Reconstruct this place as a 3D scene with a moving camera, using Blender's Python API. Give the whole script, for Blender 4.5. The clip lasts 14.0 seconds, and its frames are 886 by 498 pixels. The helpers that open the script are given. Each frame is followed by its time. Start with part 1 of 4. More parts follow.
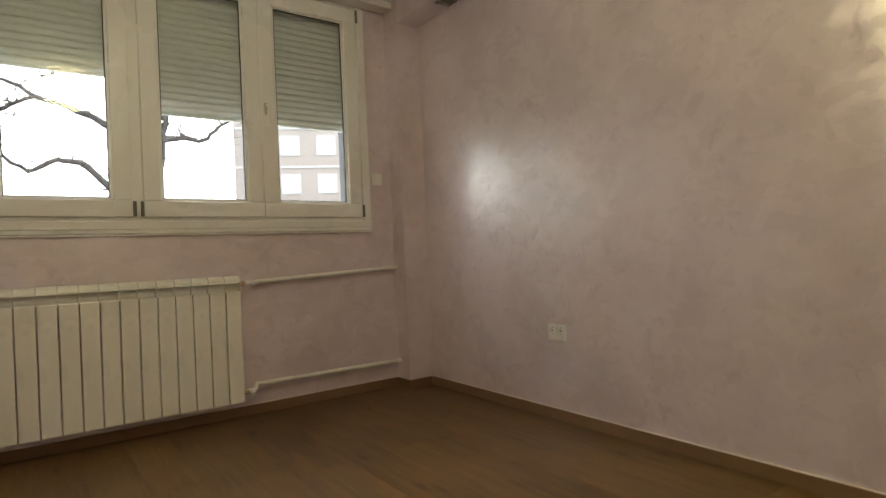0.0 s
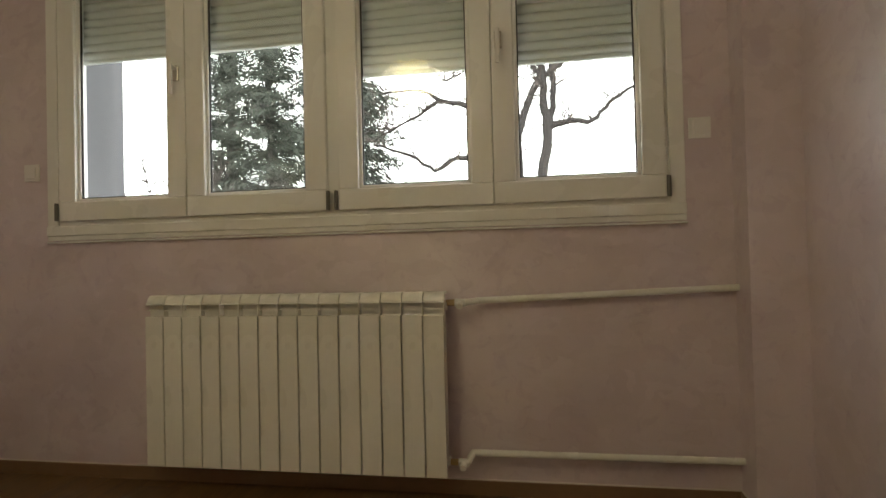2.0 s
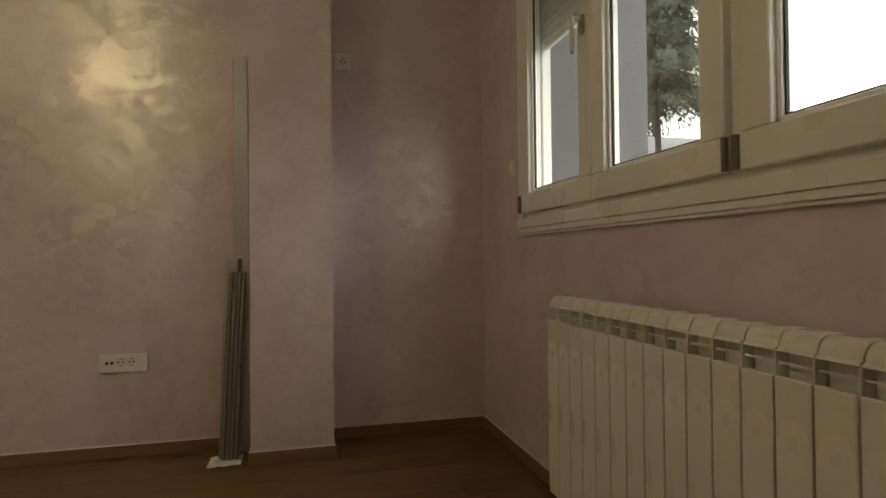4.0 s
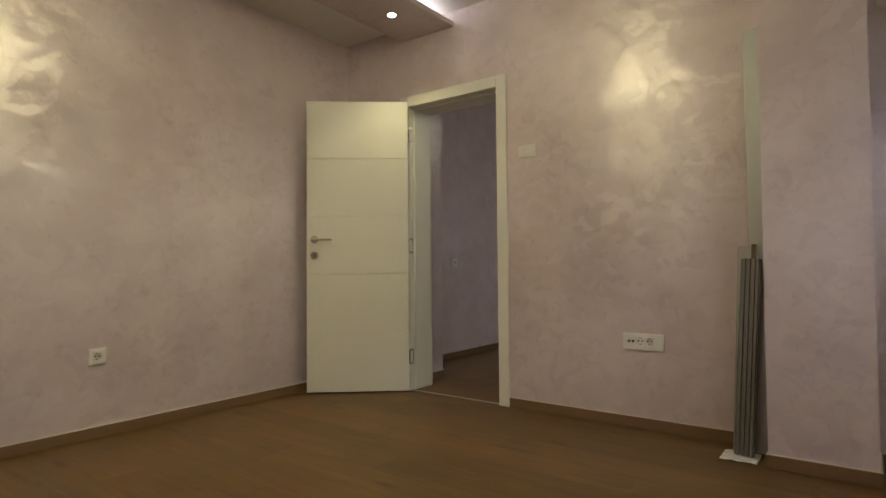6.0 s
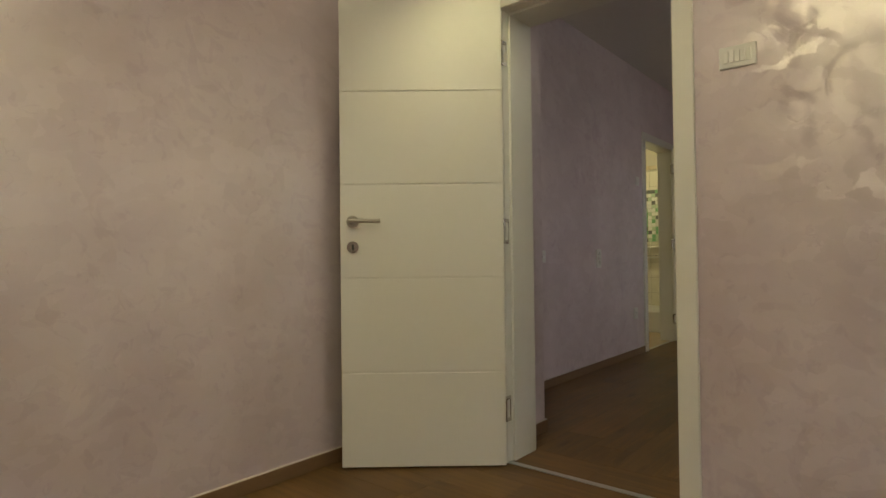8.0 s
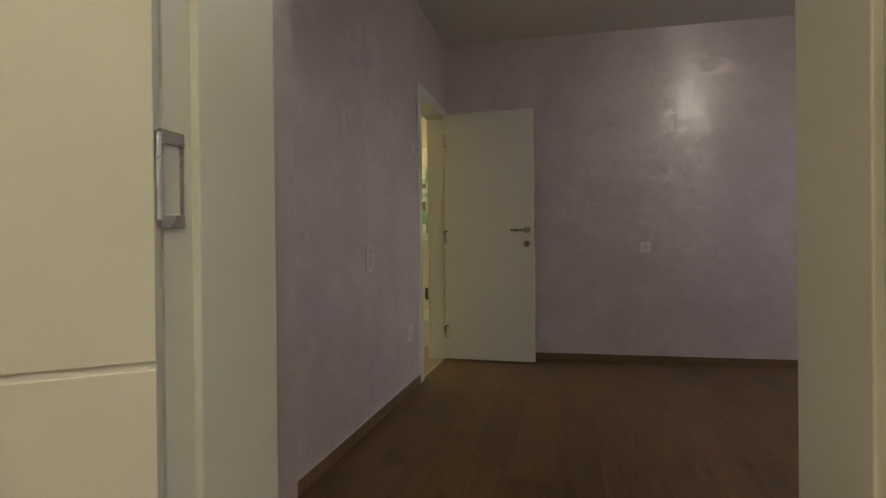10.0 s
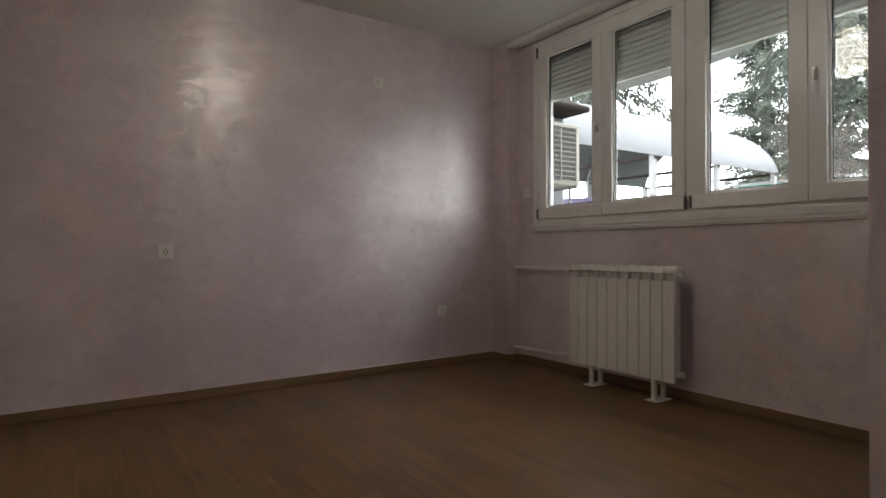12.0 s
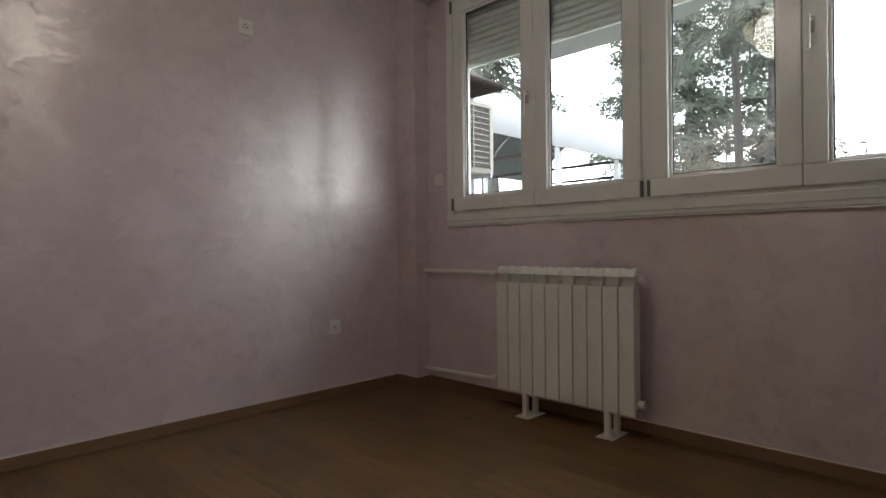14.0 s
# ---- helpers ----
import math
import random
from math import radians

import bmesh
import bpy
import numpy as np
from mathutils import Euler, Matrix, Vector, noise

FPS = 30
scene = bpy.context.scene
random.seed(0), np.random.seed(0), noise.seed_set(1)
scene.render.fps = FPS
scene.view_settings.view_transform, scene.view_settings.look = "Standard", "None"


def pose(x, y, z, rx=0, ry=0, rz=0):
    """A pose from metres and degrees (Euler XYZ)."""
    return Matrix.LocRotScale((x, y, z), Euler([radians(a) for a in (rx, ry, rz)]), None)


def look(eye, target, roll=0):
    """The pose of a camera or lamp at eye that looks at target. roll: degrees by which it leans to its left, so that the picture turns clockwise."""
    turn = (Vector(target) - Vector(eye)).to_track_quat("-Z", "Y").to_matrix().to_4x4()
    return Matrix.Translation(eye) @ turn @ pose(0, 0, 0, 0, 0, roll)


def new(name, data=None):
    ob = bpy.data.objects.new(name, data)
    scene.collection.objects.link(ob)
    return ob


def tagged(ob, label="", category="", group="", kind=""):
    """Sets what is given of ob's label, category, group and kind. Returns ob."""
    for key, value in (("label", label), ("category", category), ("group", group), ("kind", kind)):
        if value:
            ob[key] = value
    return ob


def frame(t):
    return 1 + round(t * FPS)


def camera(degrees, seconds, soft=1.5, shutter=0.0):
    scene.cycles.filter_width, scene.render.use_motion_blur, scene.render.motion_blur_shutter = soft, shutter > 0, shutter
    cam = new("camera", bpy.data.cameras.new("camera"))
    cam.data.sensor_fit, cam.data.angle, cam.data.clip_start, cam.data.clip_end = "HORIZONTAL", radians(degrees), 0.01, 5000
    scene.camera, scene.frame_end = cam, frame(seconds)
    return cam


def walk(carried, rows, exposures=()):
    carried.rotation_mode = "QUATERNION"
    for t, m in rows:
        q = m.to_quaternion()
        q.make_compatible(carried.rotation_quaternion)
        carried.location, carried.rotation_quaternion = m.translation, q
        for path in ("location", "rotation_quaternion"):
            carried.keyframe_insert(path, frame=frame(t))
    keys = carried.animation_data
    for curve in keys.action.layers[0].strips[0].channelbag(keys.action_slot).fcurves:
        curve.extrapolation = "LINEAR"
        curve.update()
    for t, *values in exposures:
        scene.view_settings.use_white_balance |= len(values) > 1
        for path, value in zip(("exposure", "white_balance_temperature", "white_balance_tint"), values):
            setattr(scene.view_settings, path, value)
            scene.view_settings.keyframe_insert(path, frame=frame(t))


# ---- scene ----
cam = camera(76.0, 14.0)
PATH = [
    (0, (1.528, -3.41, 0.904), (2.698, -1.787, 0.918), -2.5),
    (0.5, (1.928, -3.191, 0.89), (2.812, -1.397, 0.934), -2.2),
    (1, (2.323, -2.963, 0.916), (2.799, -1.021, 0.97), -2.1),
    (1.5, (2.61, -2.635, 0.925), (2.705, -0.638, 0.977), -1.8),
    (2, (2.843, -2.29, 0.954), (2.501, -0.32, 0.987), -1.4),
    (2.2, (2.947, -2.138, 0.963), (2.387, -0.219, 1.001), -1.3),
    (2.5, (3.047, -1.926, 0.963), (2.183, -0.123, 0.995), -1.2),
    (3, (3.102, -1.505, 0.991), (1.827, 0.037, 1.025), -1.3),
    (3.5, (3.074, -1.238, 0.991), (1.435, -0.092, 1.004), -1.1),
    (4, (3.116, -1.02, 0.971), (1.177, -0.533, 0.999), -0.6),
    (4.2, (3.13, -0.953, 0.964), (1.143, -0.733, 0.992), -0.4),
    (6.3, (3.095, -0.887, 0.871), (1.558, -2.165, 0.93), -0.5),
    (6.5, (3.057, -0.956, 0.864), (1.543, -2.262, 0.918), -0.5),
    (7, (2.876, -1.298, 0.855), (1.37, -2.613, 0.902), -0.5),
    (7.2, (2.74, -1.47, 0.869), (1.234, -2.786, 0.914), -0.5),
    (9.3, (1.08, -2.873, 0.952), (-0.736, -3.709, 0.95), -0.9),
    (9.5, (0.924, -2.945, 0.961), (-0.951, -3.641, 0.96), -0.9),
    (9.7, (0.777, -3.0, 0.949), (-1.145, -3.552, 0.944), -0.7),
    (10, (0.561, -3.067, 0.95), (-1.392, -3.498, 0.941), -0.6),
    (10.5, (0.262, -3.124, 0.947), (-1.722, -3.372, 0.941), -0.8),
    (11, (-0.022, -3.073, 0.939), (-2.018, -2.949, 0.938), -0.4),
    (11.5, (-0.205, -3.029, 0.937), (-2.08, -2.334, 0.944), -0.2),
    (12, (-0.397, -2.996, 0.931), (-2.054, -1.877, 0.937), -0.1),
    (12.5, (-0.565, -2.939, 0.939), (-2.035, -1.584, 0.949), -0.1),
    (13, (-0.707, -2.857, 0.94), (-2.084, -1.406, 0.949), -0.2),
    (13.5, (-0.908, -2.686, 0.938), (-2.276, -1.227, 0.941), -0.3),
    (14, (-1.17, -2.49, 0.943), (-2.584, -1.076, 0.939), -0.6),
]
walk(cam, [(t, look(eye, target, roll)) for t, eye, target, roll in PATH],
     exposures=[(0, -0.1, 6500, 10), (0.5, -0.28, 6500, 10), (1.0, -0.35, 6600, 10), (1.5, -0.43, 6700, 10), (2.0, -0.5, 6800, 10), (2.5, -0.68, 6900, 10), (3.0, -0.85, 7200, 10), (3.5, -0.98, 7400, 10), (4.2, -0.95, 7400, 10),
                (6.3, -0.28, 6450, 10), (7.2, -0.28, 6450, 10), (9.5, -0.18, 6400, 10), (10.5, 0.0, 6350, 12), (11.5, 0.06, 6450, 12), (13.0, 0.2, 6300, 11), (13.5, 0.2, 6300, 11), (14.0, 0.12, 6350, 11)])

# ---------------------------------------------------------------- light
world = bpy.data.worlds.new("overcast")
scene.world = world
world.use_nodes = True
wn, wl = world.node_tree.nodes, world.node_tree.links
sky = wn.new("ShaderNodeTexSky")
sky.sky_type, sky.sun_disc = "NISHITA", False
sky.sun_elevation, sky.sun_rotation = radians(38), radians(150)
grey = wn.new("ShaderNodeMixRGB")
grey.inputs[0].default_value, grey.inputs[2].default_value = 0.85, (71.0, 72.0, 73.5, 1)
wl.new(sky.outputs[0], grey.inputs[1])
wl.new(grey.outputs[0], wn["Background"].inputs[0])
wn["Background"].inputs[1].default_value = 0.15

sun_data = bpy.data.lights.new("sun", "SUN")
sun_data.energy, sun_data.angle, sun_data.color = 0.8, radians(20), (1.0, 0.97, 0.93)
sun = new("sun", sun_data)
sun.matrix_world = look((0, 0, 20), (6, 9, 0))


def lamp(name, kind, energy, color, m, **values):
    data = bpy.data.lights.new(name, kind)
    data.energy, data.color = energy, color
    if kind == "SPOT":
        data.spot_size, data.spot_blend, data.shadow_soft_size = radians(values["cone"]), 0.6, 0.03
    else:
        data.shadow_soft_size = values["r"]
    ob = new(name, data)
    ob.matrix_world = m
    return ob


WARM = (1.0, 0.92, 0.45)


# ---------------------------------------------------------------- materials
def mat(name, color, rough=0.5, metal=0.0, scale=8.0, vary=0.06, bump=0.0, coat=0.0, spec=0.5, per_piece=0.0, stretch=(1, 1, 1), rvary=0.06):
    """A painted or plain surface with variation at two scales and fine relief."""
    m = bpy.data.materials.new(name)
    m.use_nodes = True
    n, l = m.node_tree.nodes, m.node_tree.links
    b = n["Principled BSDF"]
    b.inputs["Metallic"].default_value = metal
    b.inputs["Coat Weight"].default_value = coat
    b.inputs["Specular IOR Level"].default_value = spec
    co = n.new("ShaderNodeTexCoord")
    mp = n.new("ShaderNodeMapping")
    mp.inputs["Scale"].default_value = stretch
    l.new(co.outputs["Object"], mp.inputs[0])
    big, fine = n.new("ShaderNodeTexNoise"), n.new("ShaderNodeTexNoise")
    big.inputs["Scale"].default_value, fine.inputs["Scale"].default_value = scale * 0.25, scale * 6
    big.inputs["Detail"].default_value = fine.inputs["Detail"].default_value = 4
    for t in (big, fine):
        l.new(mp.outputs[0], t.inputs["Vector"])
    add = n.new("ShaderNodeMath")
    add.operation = "ADD"
    l.new(big.outputs["Fac"], add.inputs[0])
    l.new(fine.outputs["Fac"], add.inputs[1])
    hsv = n.new("ShaderNodeHueSaturation")
    hsv.inputs["Color"].default_value = (*color, 1)
    val = n.new("ShaderNodeMapRange")
    val.inputs["From Min"].default_value, val.inputs["From Max"].default_value = 0.6, 1.4
    val.inputs["To Min"].default_value, val.inputs["To Max"].default_value = 1 - vary, 1 + vary
    l.new(add.outputs[0], val.inputs["Value"])
    if per_piece:
        info = n.new("ShaderNodeObjectInfo")
        pr = n.new("ShaderNodeMapRange")
        pr.inputs["To Min"].default_value, pr.inputs["To Max"].default_value = 1 - per_piece, 1 + per_piece
        l.new(info.outputs["Random"], pr.inputs["Value"])
        mu = n.new("ShaderNodeMath")
        mu.operation = "MULTIPLY"
        l.new(val.outputs[0], mu.inputs[0])
        l.new(pr.outputs[0], mu.inputs[1])
        l.new(mu.outputs[0], hsv.inputs["Value"])
    else:
        l.new(val.outputs[0], hsv.inputs["Value"])
    l.new(hsv.outputs[0], b.inputs["Base Color"])
    rr = n.new("ShaderNodeMapRange")
    rr.inputs["From Min"].default_value, rr.inputs["From Max"].default_value = 0.3, 0.7
    rr.inputs["To Min"].default_value, rr.inputs["To Max"].default_value = max(0.02, rough - rvary), min(1, rough + rvary)
    l.new(big.outputs["Fac"], rr.inputs["Value"])
    l.new(rr.outputs[0], b.inputs["Roughness"])
    if bump:
        bp = n.new("ShaderNodeBump")
        bp.inputs["Strength"].default_value, bp.inputs["Distance"].default_value = bump, 0.002
        l.new(fine.outputs["Fac"], bp.inputs["Height"])
        l.new(bp.outputs[0], b.inputs["Normal"])
    return m


def pearl_paint(name, color, tint, rough=0.45, uneven=0.10):
    """Pearlescent trowelled paint: a satin coat laid in small overlapping strokes, each tilted a little its own way."""
    m = bpy.data.materials.new(name)
    m.use_nodes = True
    n, l = m.node_tree.nodes, m.node_tree.links
    b = n["Principled BSDF"]
    co = n.new("ShaderNodeTexCoord")

    def noise(scale, detail, distortion=0.0):
        t = n.new("ShaderNodeTexNoise")
        t.inputs["Scale"].default_value, t.inputs["Detail"].default_value, t.inputs["Distortion"].default_value = scale, detail, distortion
        l.new(co.outputs["Object"], t.inputs["Vector"])
        return t

    def remap(socket, a0, a1, b0, b1):
        r = n.new("ShaderNodeMapRange")
        for key, v in zip(("From Min", "From Max", "To Min", "To Max"), (a0, a1, b0, b1)):
            r.inputs[key].default_value = v
        l.new(socket, r.inputs["Value"])
        return r.outputs[0]

    def blend(a, b, op):
        t = n.new("ShaderNodeMath")
        t.operation = op
        l.new(a, t.inputs[0])
        l.new(b, t.inputs[1])
        return t.outputs[0]

    warp, cloud, big = noise(5.0, 6), noise(3.2, 8), noise(0.8, 2)
    torn, nick, line, where, patch = noise(6.0, 9, 1.1), noise(15.0, 7, 0.9), noise(4.5, 3, 1.8), noise(7.0, 3), noise(1.3, 3)
    grain = noise(60.0, 5, 0.4)
    # flats left by the trowel, each with its own slight tilt and tone
    mixv = n.new("ShaderNodeMixRGB")
    mixv.blend_type = "ADD"
    mixv.inputs[0].default_value = 0.30
    flat = n.new("ShaderNodeMapping")
    flat.inputs["Scale"].default_value = (0.8, 0.8, 1.3)
    l.new(co.outputs["Object"], flat.inputs[0])
    l.new(flat.outputs[0], mixv.inputs[1])
    l.new(warp.outputs["Color"], mixv.inputs[2])
    cell = n.new("ShaderNodeTexVoronoi")
    cell.inputs["Scale"].default_value = 14.0
    l.new(mixv.outputs[0], cell.inputs["Vector"])
    av = blend(cloud.outputs["Fac"], big.outputs["Fac"], "ADD")
    sep = n.new("ShaderNodeSeparateColor")
    l.new(cell.outputs["Color"], sep.inputs[0])
    tone = blend(remap(sep.outputs[2], 0, 1, 0.0, 0.22), av, "ADD")
    mixc = n.new("ShaderNodeMixRGB")
    mixc.inputs[1].default_value, mixc.inputs[2].default_value = (*color, 1), (*tint, 1)
    l.new(remap(tone, 0.86, 1.36, 0, 1), mixc.inputs[0])
    # torn spots, nicks and drag lines where the pearl layer is missing and the matt ground coat lies bare
    worn = remap(patch.outputs["Fac"], 0.40, 0.64, -0.06, 0.035)
    spots = remap(blend(torn.outputs["Fac"], worn, "ADD"), 0.610, 0.655, 0.0, 0.85)
    nicks = remap(blend(nick.outputs["Fac"], worn, "ADD"), 0.615, 0.650, 0.0, 0.75)
    away = n.new("ShaderNodeMath")
    away.operation = "SUBTRACT"
    away.inputs[1].default_value = 0.5
    l.new(line.outputs["Fac"], away.inputs[0])
    off = n.new("ShaderNodeMath")
    off.operation = "ABSOLUTE"
    l.new(away.outputs[0], off.inputs[0])
    lines = blend(remap(off.outputs[0], 0.003, 0.011, 0.75, 0.0), remap(where.outputs["Fac"], 0.53, 0.60, 0.0, 1.0), "MULTIPLY")
    gap = blend(blend(spots, nicks, "MAXIMUM"), lines, "MAXIMUM")
    bare = n.new("ShaderNodeMixRGB")
    bare.inputs[2].default_value = (color[0] * 0.84, color[1] * 0.80, color[2] * 0.82, 1)
    l.new(remap(gap, 0, 1, 0.0, 0.10), bare.inputs[0])
    l.new(mixc.outputs[0], bare.inputs[1])
    l.new(bare.outputs[0], b.inputs["Base Color"])
    l.new(remap(gap, 0, 1, rough, 0.75), b.inputs["Roughness"])
    l.new(remap(gap, 0, 1, 0.08, 0.0), b.inputs["Metallic"])
    l.new(remap(gap, 0, 1, 0.9, 0.25), b.inputs["Specular IOR Level"])
    b.inputs["Specular Tint"].default_value = (1.0, 0.94, 0.82, 1)
    b.inputs["Coat Roughness"].default_value, b.inputs["Coat IOR"].default_value = 0.17, 1.6
    l.new(remap(gap, 0, 1, 0.24, 0.0), b.inputs["Coat Weight"])
    tilt = n.new("ShaderNodeVectorMath")
    tilt.operation = "SUBTRACT"
    tilt.inputs[1].default_value = (0.5, 0.5, 0.5)
    l.new(cell.outputs["Color"], tilt.inputs[0])
    bent = n.new("ShaderNodeVectorMath")
    bent.operation = "MULTIPLY_ADD"
    bent.inputs[1].default_value = (0.040, 0.040, 0.040)
    l.new(tilt.outputs[0], bent.inputs[0])
    height = blend(remap(gap, 0, 1, 1.0, 0.0), remap(grain.outputs["Fac"], 0, 1, 0.0, 0.25), "ADD")
    bp = n.new("ShaderNodeBump")
    bp.inputs["Strength"].default_value, bp.inputs["Distance"].default_value = 0.30, 0.001
    l.new(height, bp.inputs["Height"])
    l.new(bp.outputs[0], bent.inputs[2])
    unit = n.new("ShaderNodeVectorMath")
    unit.operation = "NORMALIZE"
    l.new(bent.outputs[0], unit.inputs[0])
    l.new(unit.outputs[0], b.inputs["Normal"])
    l.new(unit.outputs[0], b.inputs["Coat Normal"])
    # pale gold mica flakes lying flat in the layer
    mica, both = n.new("ShaderNodeBsdfGlossy"), n.new("ShaderNodeMixShader")
    mica.inputs["Color"].default_value, mica.inputs["Roughness"].default_value = (1.0, 0.97, 0.91, 1), 0.32
    lean, flake_n = n.new("ShaderNodeVectorMath"), n.new("ShaderNodeVectorMath")
    lean.operation, flake_n.operation = "MULTIPLY_ADD", "NORMALIZE"
    lean.inputs[1].default_value = (uneven, uneven, uneven)
    l.new(tilt.outputs[0], lean.inputs[0])
    l.new(unit.outputs[0], lean.inputs[2])
    l.new(lean.outputs[0], flake_n.inputs[0])
    l.new(flake_n.outputs[0], mica.inputs["Normal"])
    # the trowel was drawn sideways: gloss spreads up and down
    along = n.new("ShaderNodeTangent")
    along.direction_type, along.axis = "RADIAL", "Z"
    l.new(along.outputs[0], mica.inputs["Tangent"])
    mica.inputs["Anisotropy"].default_value = 0.55
    l.new(remap(gap, 0, 1, 0.088, 0.01), both.inputs[0])
    l.new(b.outputs[0], both.inputs[1])
    l.new(mica.outputs[0], both.inputs[2])
    l.new(both.outputs[0], n["Material Output"].inputs[0])
    return m


def oak(name, light, dark, rough=0.38):
    """Laminate with an oak print: long grain along local y, tone set per plank."""
    m = bpy.data.materials.new(name)
    m.use_nodes = True
    n, l = m.node_tree.nodes, m.node_tree.links
    b = n["Principled BSDF"]
    b.inputs["Specular IOR Level"].default_value = 0.2
    co, info = n.new("ShaderNodeTexCoord"), n.new("ShaderNodeObjectInfo")
    shift = n.new("ShaderNodeVectorMath")
    shift.operation = "MULTIPLY_ADD"
    comb = n.new("ShaderNodeCombineXYZ")
    for k in range(3):
        l.new(info.outputs["Random"], comb.inputs[k])
    l.new(comb.outputs[0], shift.inputs[0])
    shift.inputs[1].default_value = (17, 31, 5)
    l.new(co.outputs["Object"], shift.inputs[2])
    mp = n.new("ShaderNodeMapping")
    mp.inputs["Scale"].default_value = (26, 1.6, 4)
    l.new(shift.outputs[0], mp.inputs[0])
    grain = n.new("ShaderNodeTexNoise")
    grain.inputs["Scale"].default_value, grain.inputs["Detail"].default_value, grain.inputs["Distortion"].default_value = 1.0, 7, 1.2
    l.new(mp.outputs[0], grain.inputs["Vector"])
    cl = n.new("ShaderNodeTexNoise")
    cl.inputs["Scale"].default_value, cl.inputs["Detail"].default_value = 2.3, 2
    l.new(shift.outputs[0], cl.inputs["Vector"])
    ad = n.new("ShaderNodeMath")
    ad.operation = "MULTIPLY_ADD"
    ad.inputs[1].default_value = 0.6
    l.new(cl.outputs["Fac"], ad.inputs[0])
    l.new(grain.outputs["Fac"], ad.inputs[2])
    ramp = n.new("ShaderNodeValToRGB")
    ramp.color_ramp.elements[0].position, ramp.color_ramp.elements[0].color = 0.55, (*dark, 1)
    ramp.color_ramp.elements[1].position, ramp.color_ramp.elements[1].color = 0.98, (*light, 1)
    l.new(ad.outputs[0], ramp.inputs[0])
    hsv = n.new("ShaderNodeHueSaturation")
    pr = n.new("ShaderNodeMapRange")
    pr.inputs["To Min"].default_value, pr.inputs["To Max"].default_value = 0.90, 1.08
    l.new(info.outputs["Random"], pr.inputs["Value"])
    l.new(pr.outputs[0], hsv.inputs["Value"])
    # knots, and short pale flashes in the grain
    kmap = n.new("ShaderNodeMapping")
    kmap.inputs["Scale"].default_value = (7.0, 1.9, 3.0)
    l.new(shift.outputs[0], kmap.inputs[0])
    knot, fleck = n.new("ShaderNodeTexVoronoi"), n.new("ShaderNodeTexNoise")
    l.new(kmap.outputs[0], knot.inputs["Vector"])
    knot.inputs["Scale"].default_value = 1.0
    fmap = n.new("ShaderNodeMapping")
    fmap.inputs["Scale"].default_value = (55, 6.0, 4)
    l.new(shift.outputs[0], fmap.inputs[0])
    l.new(fmap.outputs[0], fleck.inputs["Vector"])
    fleck.inputs["Scale"].default_value, fleck.inputs["Detail"].default_value = 1.0, 3
    dark_mix, pale_mix, kr, fr = n.new("ShaderNodeMixRGB"), n.new("ShaderNodeMixRGB"), n.new("ShaderNodeMapRange"), n.new("ShaderNodeMapRange")
    for r, lo, hi, a, b_ in ((kr, 0.03, 0.16, 0.65, 0.0), (fr, 0.66, 0.74, 0.0, 0.55)):
        for key, v in zip(("From Min", "From Max", "To Min", "To Max"), (lo, hi, a, b_)):
            r.inputs[key].default_value = v
    l.new(knot.outputs["Distance"], kr.inputs["Value"])
    l.new(fleck.outputs["Fac"], fr.inputs["Value"])
    dark_mix.inputs[2].default_value = (dark[0] * 0.45, dark[1] * 0.42, dark[2] * 0.4, 1)
    pale_mix.inputs[2].default_value = (light[0] * 1.5, light[1] * 1.5, light[2] * 1.5, 1)
    l.new(kr.outputs[0], dark_mix.inputs[0])
    l.new(ramp.outputs[0], dark_mix.inputs[1])
    l.new(fr.outputs[0], pale_mix.inputs[0])
    l.new(dark_mix.outputs[0], pale_mix.inputs[1])
    l.new(pale_mix.outputs[0], hsv.inputs["Color"])
    l.new(hsv.outputs[0], b.inputs["Base Color"])
    rr = n.new("ShaderNodeMapRange")
    rr.inputs["To Min"].default_value, rr.inputs["To Max"].default_value = rough - 0.06, rough + 0.10
    l.new(grain.outputs["Fac"], rr.inputs["Value"])
    l.new(rr.outputs[0], b.inputs["Roughness"])
    bp = n.new("ShaderNodeBump")
    bp.inputs["Strength"].default_value, bp.inputs["Distance"].default_value = 0.15, 0.001
    l.new(grain.outputs["Fac"], bp.inputs["Height"])
    l.new(bp.outputs[0], b.inputs["Normal"])
    return m


def glass(name):
    m = bpy.data.materials.new(name)
    m.use_nodes = True
    n, l = m.node_tree.nodes, m.node_tree.links
    n.remove(n["Principled BSDF"])
    clear, gloss, mix, lw = n.new("ShaderNodeBsdfTransparent"), n.new("ShaderNodeBsdfGlossy"), n.new("ShaderNodeMixShader"), n.new("ShaderNodeLayerWeight")
    clear.inputs[0].default_value = (0.93, 0.95, 0.94, 1)
    gloss.inputs["Roughness"].default_value = 0.0
    power, scaled = n.new("ShaderNodeMath"), n.new("ShaderNodeMath")
    lw.inputs["Blend"].default_value = 0.5
    power.operation, scaled.operation = "POWER", "MULTIPLY_ADD"
    power.inputs[1].default_value = 4.0
    scaled.inputs[1].default_value, scaled.inputs[2].default_value = 0.6, 0.045
    l.new(lw.outputs["Facing"], power.inputs[0])
    l.new(power.outputs[0], scaled.inputs[0])
    l.new(scaled.outputs[0], mix.inputs[0])
    l.new(clear.outputs[0], mix.inputs[1])
    l.new(gloss.outputs[0], mix.inputs[2])
    l.new(mix.outputs[0], n["Material Output"].inputs[0])
    return m


